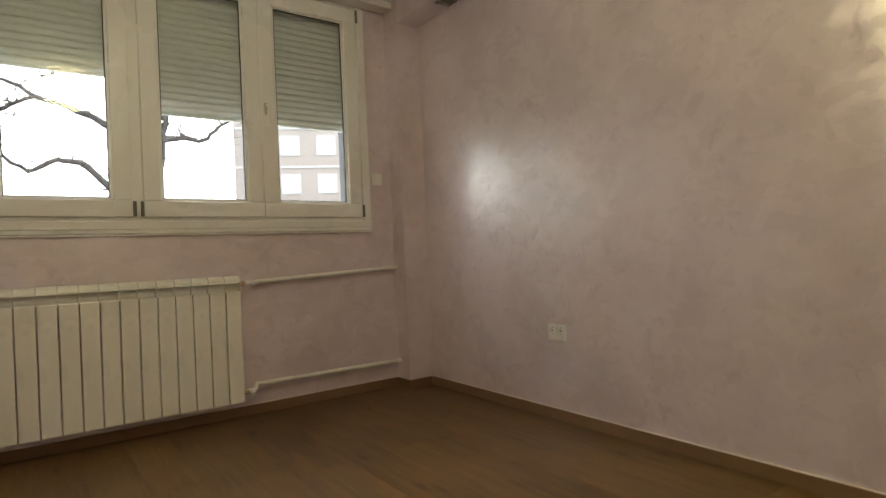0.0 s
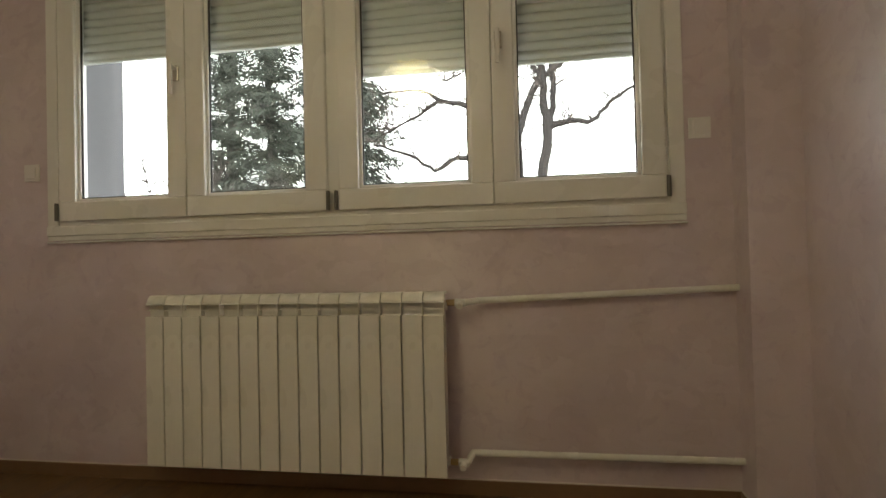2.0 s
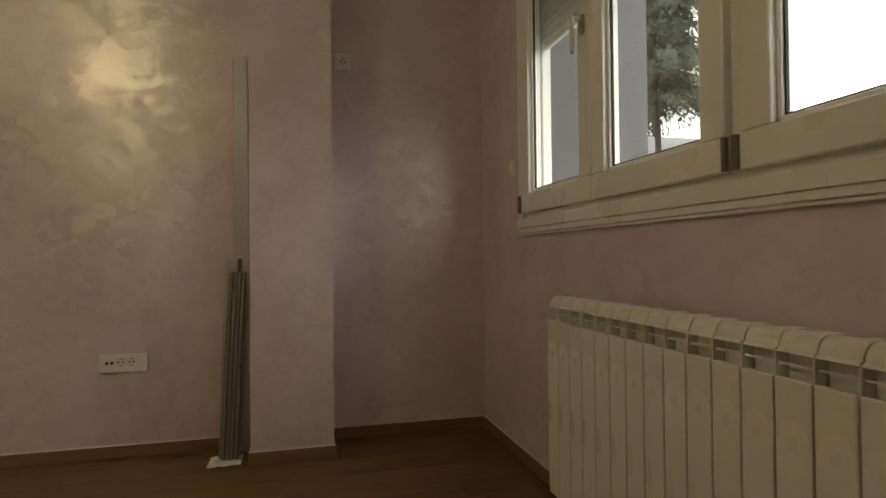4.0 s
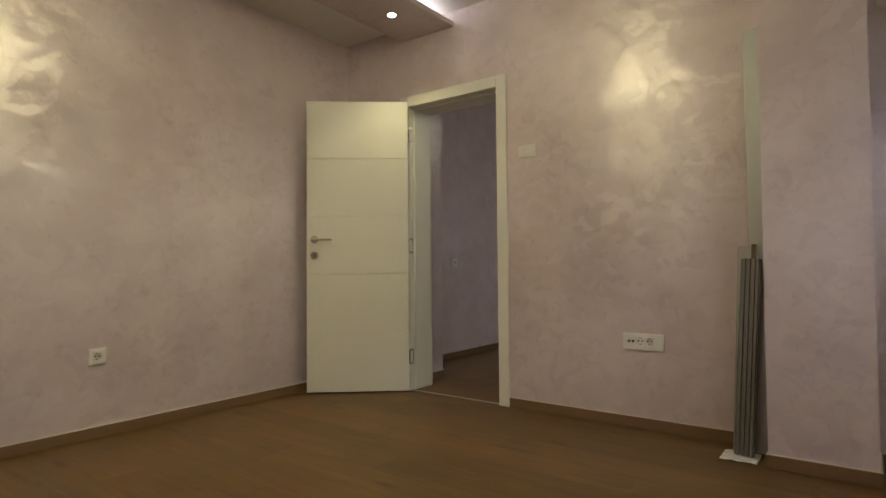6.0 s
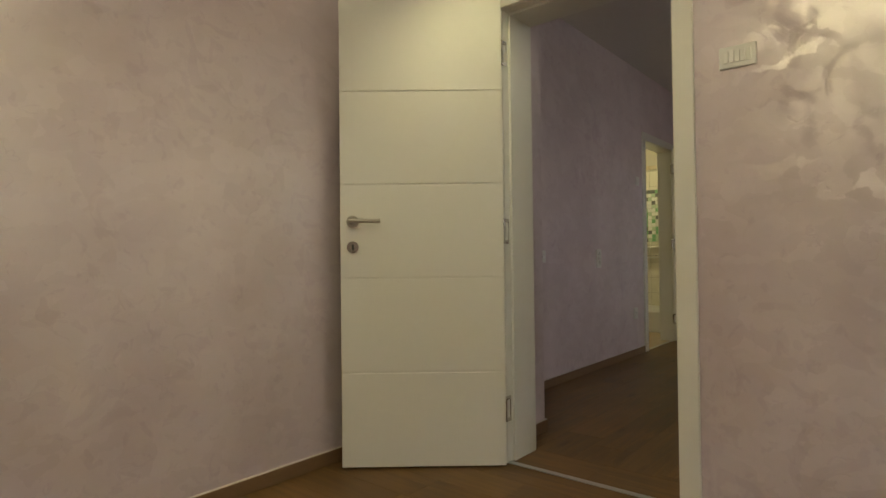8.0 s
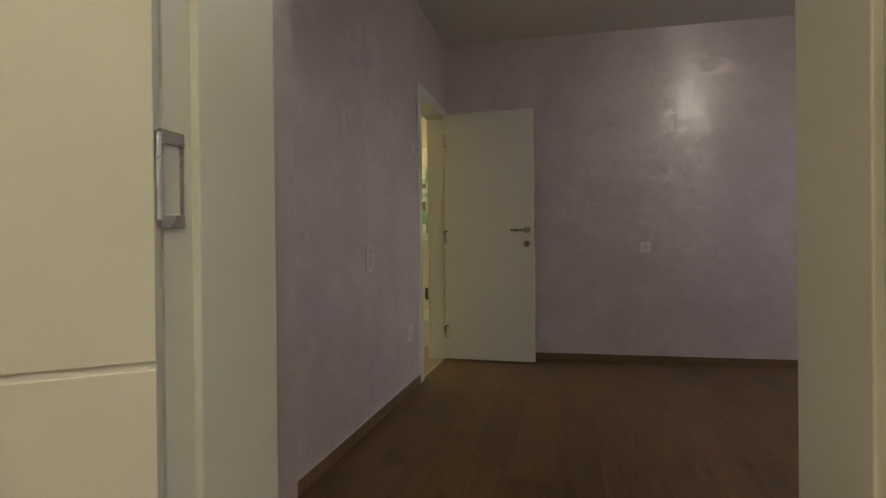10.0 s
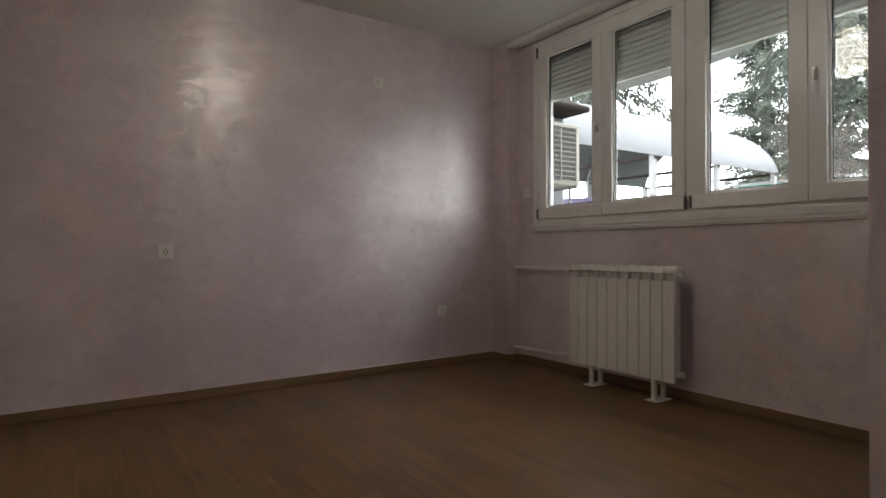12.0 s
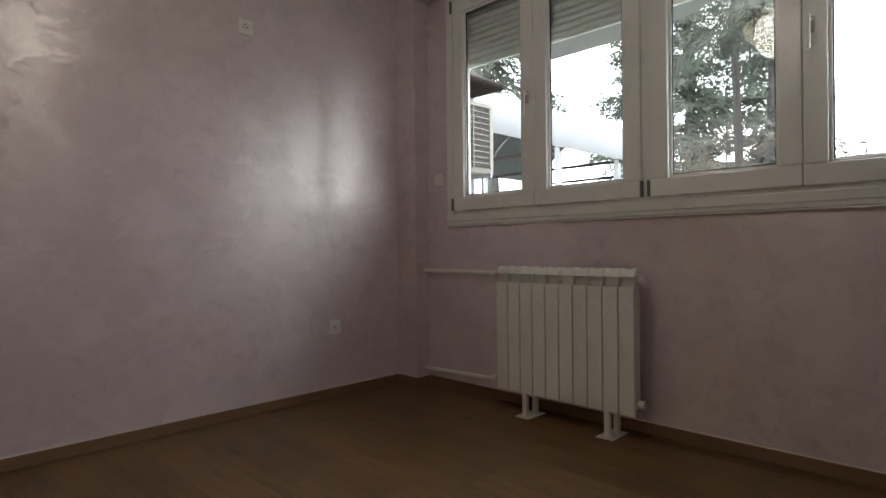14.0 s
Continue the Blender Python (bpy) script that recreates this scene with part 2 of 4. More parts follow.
def glow(name, color, strength):
    m = bpy.data.materials.new(name)
    m.use_nodes = True
    b = m.node_tree.nodes["Principled BSDF"]
    b.inputs["Base Color"].default_value = (*color, 1)
    b.inputs["Emission Color"].default_value, b.inputs["Emission Strength"].default_value = (*color, 1), strength
    return m


WALL = pearl_paint("pearl_paint", (0.60, 0.500, 0.545), (0.73, 0.632, 0.680))
WALL_EVEN = pearl_paint("pearl_paint_evenly_trowelled", (0.60, 0.500, 0.545), (0.73, 0.632, 0.680), 0.45, 0.035)
CEIL = mat("ceiling_paint", (0.76, 0.74, 0.71), 0.8, scale=5, vary=0.03, bump=0.1)
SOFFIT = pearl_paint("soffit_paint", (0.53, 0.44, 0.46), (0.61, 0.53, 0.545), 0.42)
DOORW = mat("door_lacquer", (0.80, 0.79, 0.74), 0.36, scale=6, vary=0.012, rvary=0.01)
PVC = mat("window_pvc", (0.84, 0.84, 0.81), 0.28, scale=7, vary=0.02)
RADW = mat("radiator_enamel", (0.82, 0.81, 0.76), 0.30, scale=9, vary=0.02)
PLASTIC = mat("white_plastic", (0.82, 0.81, 0.79), 0.35, scale=30, vary=0.02)
DARK = mat("dark_hole", (0.03, 0.028, 0.026), 0.7, scale=30)
STEEL = mat("satin_nickel", (0.50, 0.47, 0.42), 0.28, metal=1.0, scale=40, vary=0.05)
BRASS = mat("brass_valve", (0.55, 0.42, 0.24), 0.35, metal=1.0, scale=40)
GREYHINGE = mat("hinge_cover_grey", (0.16, 0.15, 0.14), 0.4, scale=40)
ALU = mat("aluminium_profile", (0.50, 0.51, 0.51), 0.38, metal=0.85, scale=12, vary=0.05, stretch=(8, 8, 0.6))
FILM = mat("protective_film", (0.75, 0.76, 0.78), 0.25, scale=14, vary=0.06, bump=0.3)
SHUT = mat("shutter_grey", (0.80, 0.82, 0.79), 0.45, scale=10, vary=0.03)
OAK = oak("oak_laminate", (0.176, 0.099, 0.040), (0.100, 0.055, 0.022))
OAKB = mat("oak_skirting", (0.205, 0.122, 0.066), 0.4, scale=14, vary=0.12, bump=0.1, stretch=(0.4, 0.4, 6))
GLASS = glass("window_glass")
RENDER = mat("grey_render", (0.135, 0.137, 0.147), 0.9, scale=40, vary=0.14, bump=0.8)


# ---------------------------------------------------------------- mesh tools
def box(bm, x0, y0, z0, x1, y1, z1, bevel=0.0):
    vs = [bm.verts.new(p) for p in ((x0, y0, z0), (x1, y0, z0), (x1, y1, z0), (x0, y1, z0), (x0, y0, z1), (x1, y0, z1), (x1, y1, z1), (x0, y1, z1))]
    fs = [bm.faces.new([vs[i] for i in q]) for q in ((3, 2, 1, 0), (4, 5, 6, 7), (0, 1, 5, 4), (1, 2, 6, 5), (2, 3, 7, 6), (3, 0, 4, 7))]
    if bevel:
        edges = {e for f in fs for e in f.edges}
        bmesh.ops.bevel(bm, geom=list(edges), offset=bevel, segments=2, profile=0.5, affect="EDGES")
    return bm


def boxes(*rows, bevel=0.0):
    bm = bmesh.new()
    for r in rows:
        box(bm, *r, bevel=bevel)
    return bm


def rod(bm, a, b, r, sides=16, r2=None):
    a, b = Vector(a), Vector(b)
    m = Matrix.Translation((a + b) / 2) @ (b - a).to_track_quat("Z", "Y").to_matrix().to_4x4()
    bmesh.ops.create_cone(bm, cap_ends=True, segments=sides, radius1=r, radius2=r if r2 is None else r2, depth=(b - a).length, matrix=m)
    return bm


def rods(*rows, sides=16):
    bm = bmesh.new()
    for r in rows:
        rod(bm, *r, sides=sides)
    return bm


def extrude_profile(pts, x0, x1):
    """A prism along x from a (y, z) outline."""
    bm = bmesh.new()
    a = [bm.verts.new((x0, y, z)) for y, z in pts]
    b = [bm.verts.new((x1, y, z)) for y, z in pts]
    k = len(pts)
    for i in range(k):
        bm.faces.new((a[i], a[(i + 1) % k], b[(i + 1) % k], b[i]))
    bm.faces.new(a[::-1]), bm.faces.new(b)
    bmesh.ops.recalc_face_normals(bm, faces=bm.faces)
    return bm


def prism_z(pts, z0, z1):
    """A prism along z from an (x, y) outline."""
    bm = bmesh.new()
    a = [bm.verts.new((x, y, z0)) for x, y in pts]
    b = [bm.verts.new((x, y, z1)) for x, y in pts]
    k = len(pts)
    for i in range(k):
        bm.faces.new((a[i], a[(i + 1) % k], b[(i + 1) % k], b[i]))
    bm.faces.new(a[::-1]), bm.faces.new(b)
    bmesh.ops.recalc_face_normals(bm, faces=bm.faces)
    return bm


def part(name, bm, material, parent=None, label="", m=None, smooth=False):
    """Links a bmesh as one mesh object under a thing or a part."""
    me = bpy.data.meshes.new(name)
    bm.to_mesh(me)
    bm.free()
    me.materials.append(material)
    if smooth:
        me.set_sharp_from_angle(angle=radians(35))
        for p in me.polygons:
            p.use_smooth = True
    ob = new(name, me)
    if parent:
        ob.parent = parent
    if m:
        ob.matrix_basis = m
    return tagged(ob, label)


def structure(name, bm, material, label, category):
    return tagged(part(name, bm, material), label, category, kind="structure")


def thing(name, m, label, category, group=""):
    return tagged(at_place(new(name), m), label, category, group)


def at_place(ob, m):
    ob.matrix_basis = m
    return ob


# ---------------------------------------------------------------- plan
X1, YS, H1 = 3.745, -4.14, 2.62            # room one: 0..X1, YS..0
XW, XE, YS2, YN2, H2 = -4.235, -0.24, -4.09, 0.245, 2.68   # room two: XW..XE, YS2..YN2
DY0, DY1, DZ = -3.515, -2.775, 2.025       # passage between the rooms
BX0, BX1 = -4.115, -3.335                  # door opening in room two's south wall
WX0, WX1, WZ0, WZ1 = 0.615, 3.365, 1.10, 2.60   # window hole, room one
DX, DZ2 = -4.435, 0.018                    # room two's window is the same, shifted
T, T2 = 0.34, 0.14                         # outer walls
EDGE_X, EDGE_Y, PY4 = -1.032, -1.160, -3.62

structure("wall_north_1", boxes(
    (0, 0, -0.1, X1 + 0.3, T, WZ0), (0, 0, WZ1, X1 + 0.3, T, 3.4), (0, 0, WZ0, WX0, T, WZ1), (WX1, 0, WZ0, X1 + 0.3, T, WZ1)),
    WALL, "mauve pearlescent painted window wall", "wall")
structure("wall_north_2", boxes(
    (XW - 0.3, YN2, -0.1, XE, YN2 + T2, WZ0 + DZ2), (XW - 0.3, YN2, WZ1 + DZ2, XE, YN2 + T2, 3.4),
    (XW - 0.3, YN2, WZ0 + DZ2, WX0 + DX, YN2 + T2, WZ1 + DZ2), (WX1 + DX, YN2, WZ0 + DZ2, XE, YN2 + T2, WZ1 + DZ2)),
    WALL_EVEN, "mauve pearlescent painted window wall", "wall")
structure("wall_east", boxes((X1, YS - 0.2, -0.1, X1 + 0.25, 0, 2.95)), WALL_EVEN, "mauve pearlescent painted wall", "wall")
structure("wall_south_1", boxes((0, YS - 0.2, -0.1, X1, YS, 2.95)), WALL, "mauve pearlescent painted wall", "wall")
structure("wall_between", boxes(
    (XE, YS - 0.2, -0.1, 0, DY0 - 0.03, 2.95), (XE, DY1 + 0.03, -0.1, 0, YN2 + T, 3.4), (XE, DY0 - 0.03, DZ + 0.03, 0, DY1 + 0.03, 2.95)),
    WALL, "mauve pearlescent painted partition with a doorway", "wall")
structure("wall_south_2", boxes(
    (XW - 0.3, YS2 - 0.12, -0.1, BX0 - 0.03, YS2, 2.95), (BX1 + 0.03, YS2 - 0.12, -0.1, XE, YS2, 2.95), (BX0 - 0.03, YS2 - 0.12, DZ + 0.03, BX1 + 0.03, YS2, 2.95)),
    WALL_EVEN, "mauve pearlescent painted wall with a doorway", "wall")
structure("wall_west", boxes((XW - 0.3, YS2, -0.1, XW, YN2, 2.95)), WALL_EVEN, "mauve pearlescent painted wall", "wall")
structure("pier_1", boxes((0, -1.255, 0, 0.285, -0.868, 2.64)), WALL, "mauve painted wall pier", "pier")
structure("pier_2", boxes((3.560, -0.15, 0, X1, 0, 2.64)), WALL, "mauve painted corner pier", "pier")
structure("pier_3", boxes((XW, 0.125, 0, -4.045, YN2, 2.70)), WALL_EVEN, "mauve painted corner pier", "pier")
structure("wall_stub", boxes((EDGE_X, EDGE_Y, 0, XE, EDGE_Y + 0.15, 2.70)), WALL_EVEN, "mauve painted projecting wall end", "wall")
structure("ceiling_1", boxes((0, YS, H1, X1, 0, H1 + 0.2)), CEIL, "white painted ceiling", "ceiling")
structure("ceiling_2", boxes((XW, YS2, H2, XE, YN2, H2 + 0.2)), CEIL, "white painted ceiling", "ceiling")
floor_1 = structure("floor", boxes((XW - 0.3, YS2 - 0.1, -0.12, XE, YN2 + 0.1, -0.012), (XE, YS - 0.1, -0.12, X1 + 0.2, 0.1, -0.012)), mat("floor_joint", (0.080, 0.045, 0.020), 0.6), "oak laminate floor of long planks", "floor")

SEAL = mat("pale_sealant", (0.66, 0.60, 0.56), 0.5, scale=40, vary=0.1)

# ---------------------------------------------------------------- skirting
def skirting(x0, y0, x1, y1, nx, ny):
    """A skirting board along the wall from one corner to the next, standing off towards (nx, ny)."""
    d, h = 0.012, 0.058
    bm = boxes((min(x0, x1) + min(0, nx * d), min(y0, y1) + min(0, ny * d), 0.0, max(x0, x1) + max(0, nx * d), max(y0, y1) + max(0, ny * d), h), bevel=0.002)
    ob = structure("baseboard", bm, OAKB, "oak laminate skirting board", "baseboard")
    a, b, c, e = min(x0, x1), min(y0, y1), max(x0, x1), max(y0, y1)
    part("sealant_bead", boxes((a + min(0, nx * 0.007), b + min(0, ny * 0.007), h - 0.001, c + max(0, nx * 0.007), e + max(0, ny * 0.007), h + 0.0035)), SEAL, ob, "pale sealant bead")
    return ob


for row in ((0.012, YS, X1 - 0.012, YS, 0, 1), (X1, YS, X1, -0.162, -1, 0), (3.548, -0.15, X1 - 0.012, -0.15, 0, -1), (3.56, -0.15, 3.56, -0.012, -1, 0),
            (0.012, 0, 3.56, 0, 0, -1), (0, -0.868, 0, -0.012, 1, 0), (0.012, -0.868, 0.297, -0.868, 0, 1), (0.285, -1.255, 0.285, -0.868, 1, 0),
            (0.012, -1.255, 0.297, -1.255, 0, -1), (0, -1.267, 0, -2.70, 1, 0), (0, YS, 0, -3.59, 1, 0),
            (XW + 0.012, YS2, -4.19, YS2, 0, 1), (-3.26, YS2, -0.52, YS2, 0, 1), (XW, YS2, XW, 0.113, 1, 0), (XW + 0.012, 0.125, -4.033, 0.125, 0, -1),
            (-4.045, 0.125, -4.045, YN2 - 0.012, 1, 0), (-4.033, YN2, XE - 0.012, YN2, 0, -1), (XE, EDGE_Y + 0.15, XE, YN2 - 0.012, -1, 0), (EDGE_X - 0.012, EDGE_Y, XE - 0.012, EDGE_Y, 0, -1),
            (EDGE_X, EDGE_Y, EDGE_X, EDGE_Y + 0.162, -1, 0), (EDGE_X + 0.012, EDGE_Y + 0.15, XE - 0.012, EDGE_Y + 0.15, 0, 1), (XE, -2.70, XE, EDGE_Y - 0.012, -1, 0)):
    skirting(*row)

# small pier beside the passage in room two
structure("pier_4", boxes((-0.52, YS2, 0, XE, PY4, 2.70)), WALL_EVEN, "mauve painted corner pier", "pier")
skirting(-0.52, YS2 + 0.012, -0.52, PY4, -1, 0)
skirting(-0.532, PY4, XE, PY4, 0, 1)


# ---------------------------------------------------------------- windows
def sash(x0, x1, z0, z1, parent, handle):
    y0, y1, w = -0.028, 0.035, 0.088
    s = part("sash", boxes((x0, y0, z0, x1, y1, z0 + w), (x0, y0, z1 - w, x1, y1, z1), (x0, y0, z0 + w, x0 + w, y1, z1 - w), (x1 - w, y0, z0 + w, x1, y1, z1 - w), bevel=0.005), PVC, parent)
    part("glazing_bead", boxes((x0 + w, -0.012, z0 + w, x1 - w, 0.0, z0 + w + 0.014), (x0 + w, -0.012, z1 - w - 0.014, x1 - w, 0.0, z1 - w),
                               (x0 + w, -0.012, z0 + w, x0 + w + 0.014, 0.0, z1 - w), (x1 - w - 0.014, -0.012, z0 + w, x1 - w, 0.0, z1 - w), bevel=0.003), PVC, s)
    g, e = 0.014, 0.005
    part("glazing_seal", boxes((x0 + w + g, -0.004, z0 + w + g, x1 - w - g, 0.004, z0 + w + g + e), (x0 + w + g, -0.004, z1 - w - g - e, x1 - w - g, 0.004, z1 - w - g),
                               (x0 + w + g, -0.004, z0 + w + g, x0 + w + g + e, 0.004, z1 - w - g), (x1 - w - g - e, -0.004, z0 + w + g, x1 - w - g, 0.004, z1 - w - g)), DARK, s)
    pane = part("pane", boxes((x0 + w - 0.005, 0.008, z0 + w - 0.005, x1 - w + 0.005, 0.012, z1 - w + 0.005)), GLASS, s)
    pane.visible_shadow = False
    if handle:
        hx, hz = handle
        h = part("handle", boxes((hx - 0.014, y0 - 0.012, hz - 0.035, hx + 0.014, y0, hz + 0.035), bevel=0.004), STEEL, s, "satin grey window handle")
        bm = rods(((hx, y0 - 0.01, hz + 0.02), (hx, y0 - 0.045, hz + 0.02), 0.008))
        box(bm, hx - 0.009, y0 - 0.052, hz - 0.105, hx + 0.009, y0 - 0.038, hz + 0.032, bevel=0.004)
        part("lever", bm, PLASTIC, h)
    return s


def window(name, m, shutters, label):
    win = tagged(at_place(new(name), m), label, "window", kind="structure")
    x0, x1, z0, z1 = 0.590, 3.390, 1.078, 2.615
    a, b, c, d, e, f = 0.664, 1.312, 1.960, 2.012, 2.664, 3.319
    s0, s1 = 1.166, 2.555
    part("window_frame", boxes((c, -0.004, s0, d, 0.07, s1), (0.617, -0.004, s0, a + 0.01, 0.07, s1), (f - 0.01, -0.004, s0, 3.363, 0.07, s1),
                               (0.617, -0.004, 1.102, 3.363, 0.07, s0), (0.617, -0.004, s1, 3.363, 0.07, 2.598)), PVC, win)
    # moulded trim round the opening, two steps
    part("trim", boxes((x0, -0.014, z0, x1, -0.001, z0 + 0.022), (x0, -0.022, z0 + 0.022, x1, -0.001, z0 + 0.066), (x0, -0.014, z0 + 0.066, x0 + 0.058, -0.001, z1),
                       (x1 - 0.058, -0.014, z0 + 0.066, x1, -0.001, z1), (x0 + 0.058, -0.014, z1 - 0.045, x1 - 0.058, -0.001, z1), bevel=0.003), PVC, win)
    part("trim_bead", boxes((x0 - 0.004, -0.018, z0 - 0.012, x1 + 0.004, -0.001, z0 - 0.004), bevel=0.003), PVC, win)
    for p, q, h in ((a, b - 0.002, (b - 0.040, 1.80)), (b, c, None), (d, e - 0.002, None), (e, f, (e + 0.030, 1.82))):
        sash(p, q, s0, s1, win, h)
    for mx in (b, e):
        part("meeting_stile", boxes((mx - 0.030, 0.036, s0, mx + 0.030, 0.052, s1), bevel=0.002), PVC, win)
    for hx in (a - 0.006, c + 0.008, d - 0.008, f + 0.006):
        for hz in (s0 + 0.002, s1 - 0.085):
            part("hinge", rods(((hx, -0.035, hz), (hx, -0.035, hz + 0.080), 0.0085)), GREYHINGE, win, "grey hinge cover")
    part("window_sill", boxes((0.62, 0.075, 1.104, 3.36, 0.40, 1.125), bevel=0.004), PVC, win)
    part("shutter_rail", boxes((0.618, 0.075, 1.126, 0.690, 0.115, 2.598), (3.300, 0.075, 1.126, 3.362, 0.115, 2.598), (1.960, 0.075, 1.126, 2.012, 0.115, 2.598), bevel=0.002), PVC, win)
    for sx0, sx1, zb in ((0.691, 1.959, shutters[0]), (2.013, 3.299, shutters[1])):
        cur = part("roller_shutter", boxes((sx0, 0.082, zb, sx1, 0.104, zb + 0.018), bevel=0.004), SHUT, win, "grey slatted roller shutter, partly lowered")
        z, me = zb + 0.018, None
        while z < 2.555:
            if me is None:
                pts = [(0.088, 0.001)] + [(0.086 - 0.008 * math.sin(math.pi * k / 6), 0.002 + 0.036 * k / 6) for k in range(7)] + [(0.088, 0.039), (0.102, 0.039), (0.102, 0.001)]
                ob = part("slat", extrude_profile(pts, sx0, sx1), SHUT, cur)
                me = ob.data
            else:
                ob = new("slat", me)
                ob.parent = cur
            ob.location = (0, 0, z)
            z += 0.0395
    return win


window("window_1", pose(0, 0, 0), (1.925, 1.752), "white PVC window, two pairs of sashes, shutters half down")
window("window_2", pose(DX, YN2, DZ2), (2.122, 2.122), "white PVC window, two pairs of sashes, shutters partly down")


# ---------------------------------------------------------------- radiators
def radiator(name, n, w, h, m, label, feet):
    rad = thing(name, m, label, "radiator", "aluminium radiators")
    face = None
    for i in range(n):
        x = i * w
        if face is None:
            # front plate, curved crown, fins and column of one element
            bm = bmesh.new()
            box(bm, 0.0026, -0.095, 0.0, w - 0.0026, -0.082, h - 0.086, bevel=0.003)
            sec = part("section", bm, RADW, rad)
            pts = [(-0.082 + 0.028 * (1 - math.cos(k * math.pi / 12)), h - 0.038 + 0.038 * math.sin(k * math.pi / 12)) for k in range(7)]
            pts = [(-0.090, h - 0.039)] + pts + [(-0.010, h), (-0.010, h - 0.010), (-0.052, h - 0.010), (-0.078, h - 0.030)]
            crown_ob = part("crown", extrude_profile(pts, 0.0022, w - 0.0022), RADW, sec)
            q = [(0.004, -0.03), (0.004, -0.05), (0.008, -0.05), (0.008, -0.07), (0.012, -0.07), (0.012, -0.05), (w / 2 - 0.004, -0.05), (w / 2 - 0.004, -0.084)]
            fin_ob = part("fin_column", prism_z(q + [(w - x_, y_) for x_, y_ in reversed(q)], 0.03, h - 0.092), RADW, sec)
            # open slot under the crown: back wall, one web at the joint and a thin cross bar
            back_ob = part("slot_back", boxes((0.001, -0.058, h - 0.092, w - 0.001, -0.054, h - 0.012)), RADW, sec)
            web_ob = part("slot_web", boxes((w - 0.005, -0.088, h - 0.092, w - 0.0005, -0.058, h - 0.032), bevel=0.001), RADW, sec)
            bar_ob = part("slot_bar", boxes((0.0005, -0.080, h - 0.064, w - 0.005, -0.075, h - 0.060)), RADW, sec)
            face = sec
        else:
            sec = new("section", face.data)
            sec.parent = rad
            for k in (crown_ob, fin_ob, back_ob, web_ob, bar_ob):
                o = new(k.name.split(".")[0], k.data)
                o.parent = sec
            sec.location = (x, 0, 0)
    for z in (h - 0.055, 0.05):
        part("header_pipe", rods(((-0.004, -0.040, z), (n * w + 0.004, -0.040, z), 0.018)), RADW, rad, smooth=True)
    if feet:
        for x in feet:
            g = -m.translation.z
            f = part("foot", boxes((x - 0.045, -0.115, g, x + 0.045, 0.050, g + 0.005), bevel=0.0015), RADW, rad)
            part("front_post", boxes((x - 0.014, -0.090, g + 0.005, x + 0.014, -0.064, 0.04), bevel=0.003), RADW, f)
            part("rear_post", boxes((x - 0.014, 0.004, g + 0.005, x + 0.014, 0.030, 0.10), (x - 0.010, -0.064, 0.015, x + 0.010, 0.004, 0.035), bevel=0.003), RADW, f)
        for z in (h - 0.055, 0.05):
            part("end_plug", rods(((n * w + 0.004, -0.040, z), (n * w + 0.026, -0.040, z), 0.019)), PLASTIC, rad, smooth=True)
    else:
        for x in (w * 2, n * w - w * 2):
            part("bracket", boxes((x - 0.015, -0.03, h - 0.10, x + 0.015, 0.040, h - 0.075), bevel=0.002), RADW, rad)
    return rad


R1X, R1Z, R1N, R1W, R1H = 1.183, 0.112, 15, 0.0857, 0.712
radiator("radiator", R1N, R1W, R1H, pose(R1X, -0.048, R1Z), "cream white aluminium radiator hung below the window", ())
R2X, R2Z, R2N, R2W, R2H = -3.268, 0.133, 10, 0.0843, 0.700
radiator("radiator", R2N, R2W, R2H, pose(R2X, 0.130, R2Z), "cream white aluminium radiator on two floor brackets", (0.19, 0.69))


def valve(name, x, y, z, s, label):
    v = thing(name, pose(x, y, z), label, "valve")
    part("nut", rods(((0, 0, 0), (0.035 * s, 0, 0), 0.013), sides=6), BRASS, v, "brass union nut")
    part("body", rods(((0.035 * s, 0, 0), (0.075 * s, 0, 0), 0.016), ((0.055 * s, 0, 0), (0.055 * s, -0.03, -0.012), 0.013)), PLASTIC, v, smooth=True)
    return v


def pipe(pts, r, label):
    bm = bmesh.new()
    for a, b in zip(pts, pts[1:]):
        rod(bm, a, b, r)
    for p in pts[1:-1]:
        bmesh.ops.create_uvsphere(bm, u_segments=16, v_segments=8, radius=r, matrix=Matrix.Translation(p))
    ob = part("heating_pipe", bm, RADW, smooth=True)
    return tagged(ob, label, "pipe", "heating pipes")


xe, zt, zb = R1X + R1N * R1W, R1Z + R1H - 0.045, R1Z + 0.045
valve("radiator_valve", xe, -0.09, zt, 1, "white thermostatic radiator valve with brass nut")
valve("radiator_valve", xe, -0.09, zb, 1, "brass return valve at the radiator's foot")
pipe([(xe + 0.07, -0.09, zt), (xe + 0.12, -0.045, zt + 0.004), (3.565, -0.030, 0.820)], 0.013, "white painted heating pipe along the wall")
pipe([(xe + 0.07, -0.09, zb), (xe + 0.09, -0.06, zb + 0.03), (3.565, -0.035, 0.179)], 0.013, "white painted heating pipe along the wall")
zt2, zb2 = R2Z + R2H - 0.045, R2Z + 0.045
valve("radiator_valve", R2X, 0.085, zt2, -1, "white radiator valve with brass nut")
valve("radiator_valve", R2X, 0.085, zb2, -1, "brass return valve at the radiator's foot")
pipe([(R2X - 0.07, 0.085, zt2), (R2X - 0.12, 0.17, zt2), (-4.05, 0.205, 0.79)], 0.013, "white painted heating pipe along the wall")
pipe([(R2X - 0.07, 0.085, zb2), (R2X - 0.10, 0.15, zb2 - 0.03), (-4.05, 0.205, 0.115)], 0.013, "white painted heating pipe along the wall")


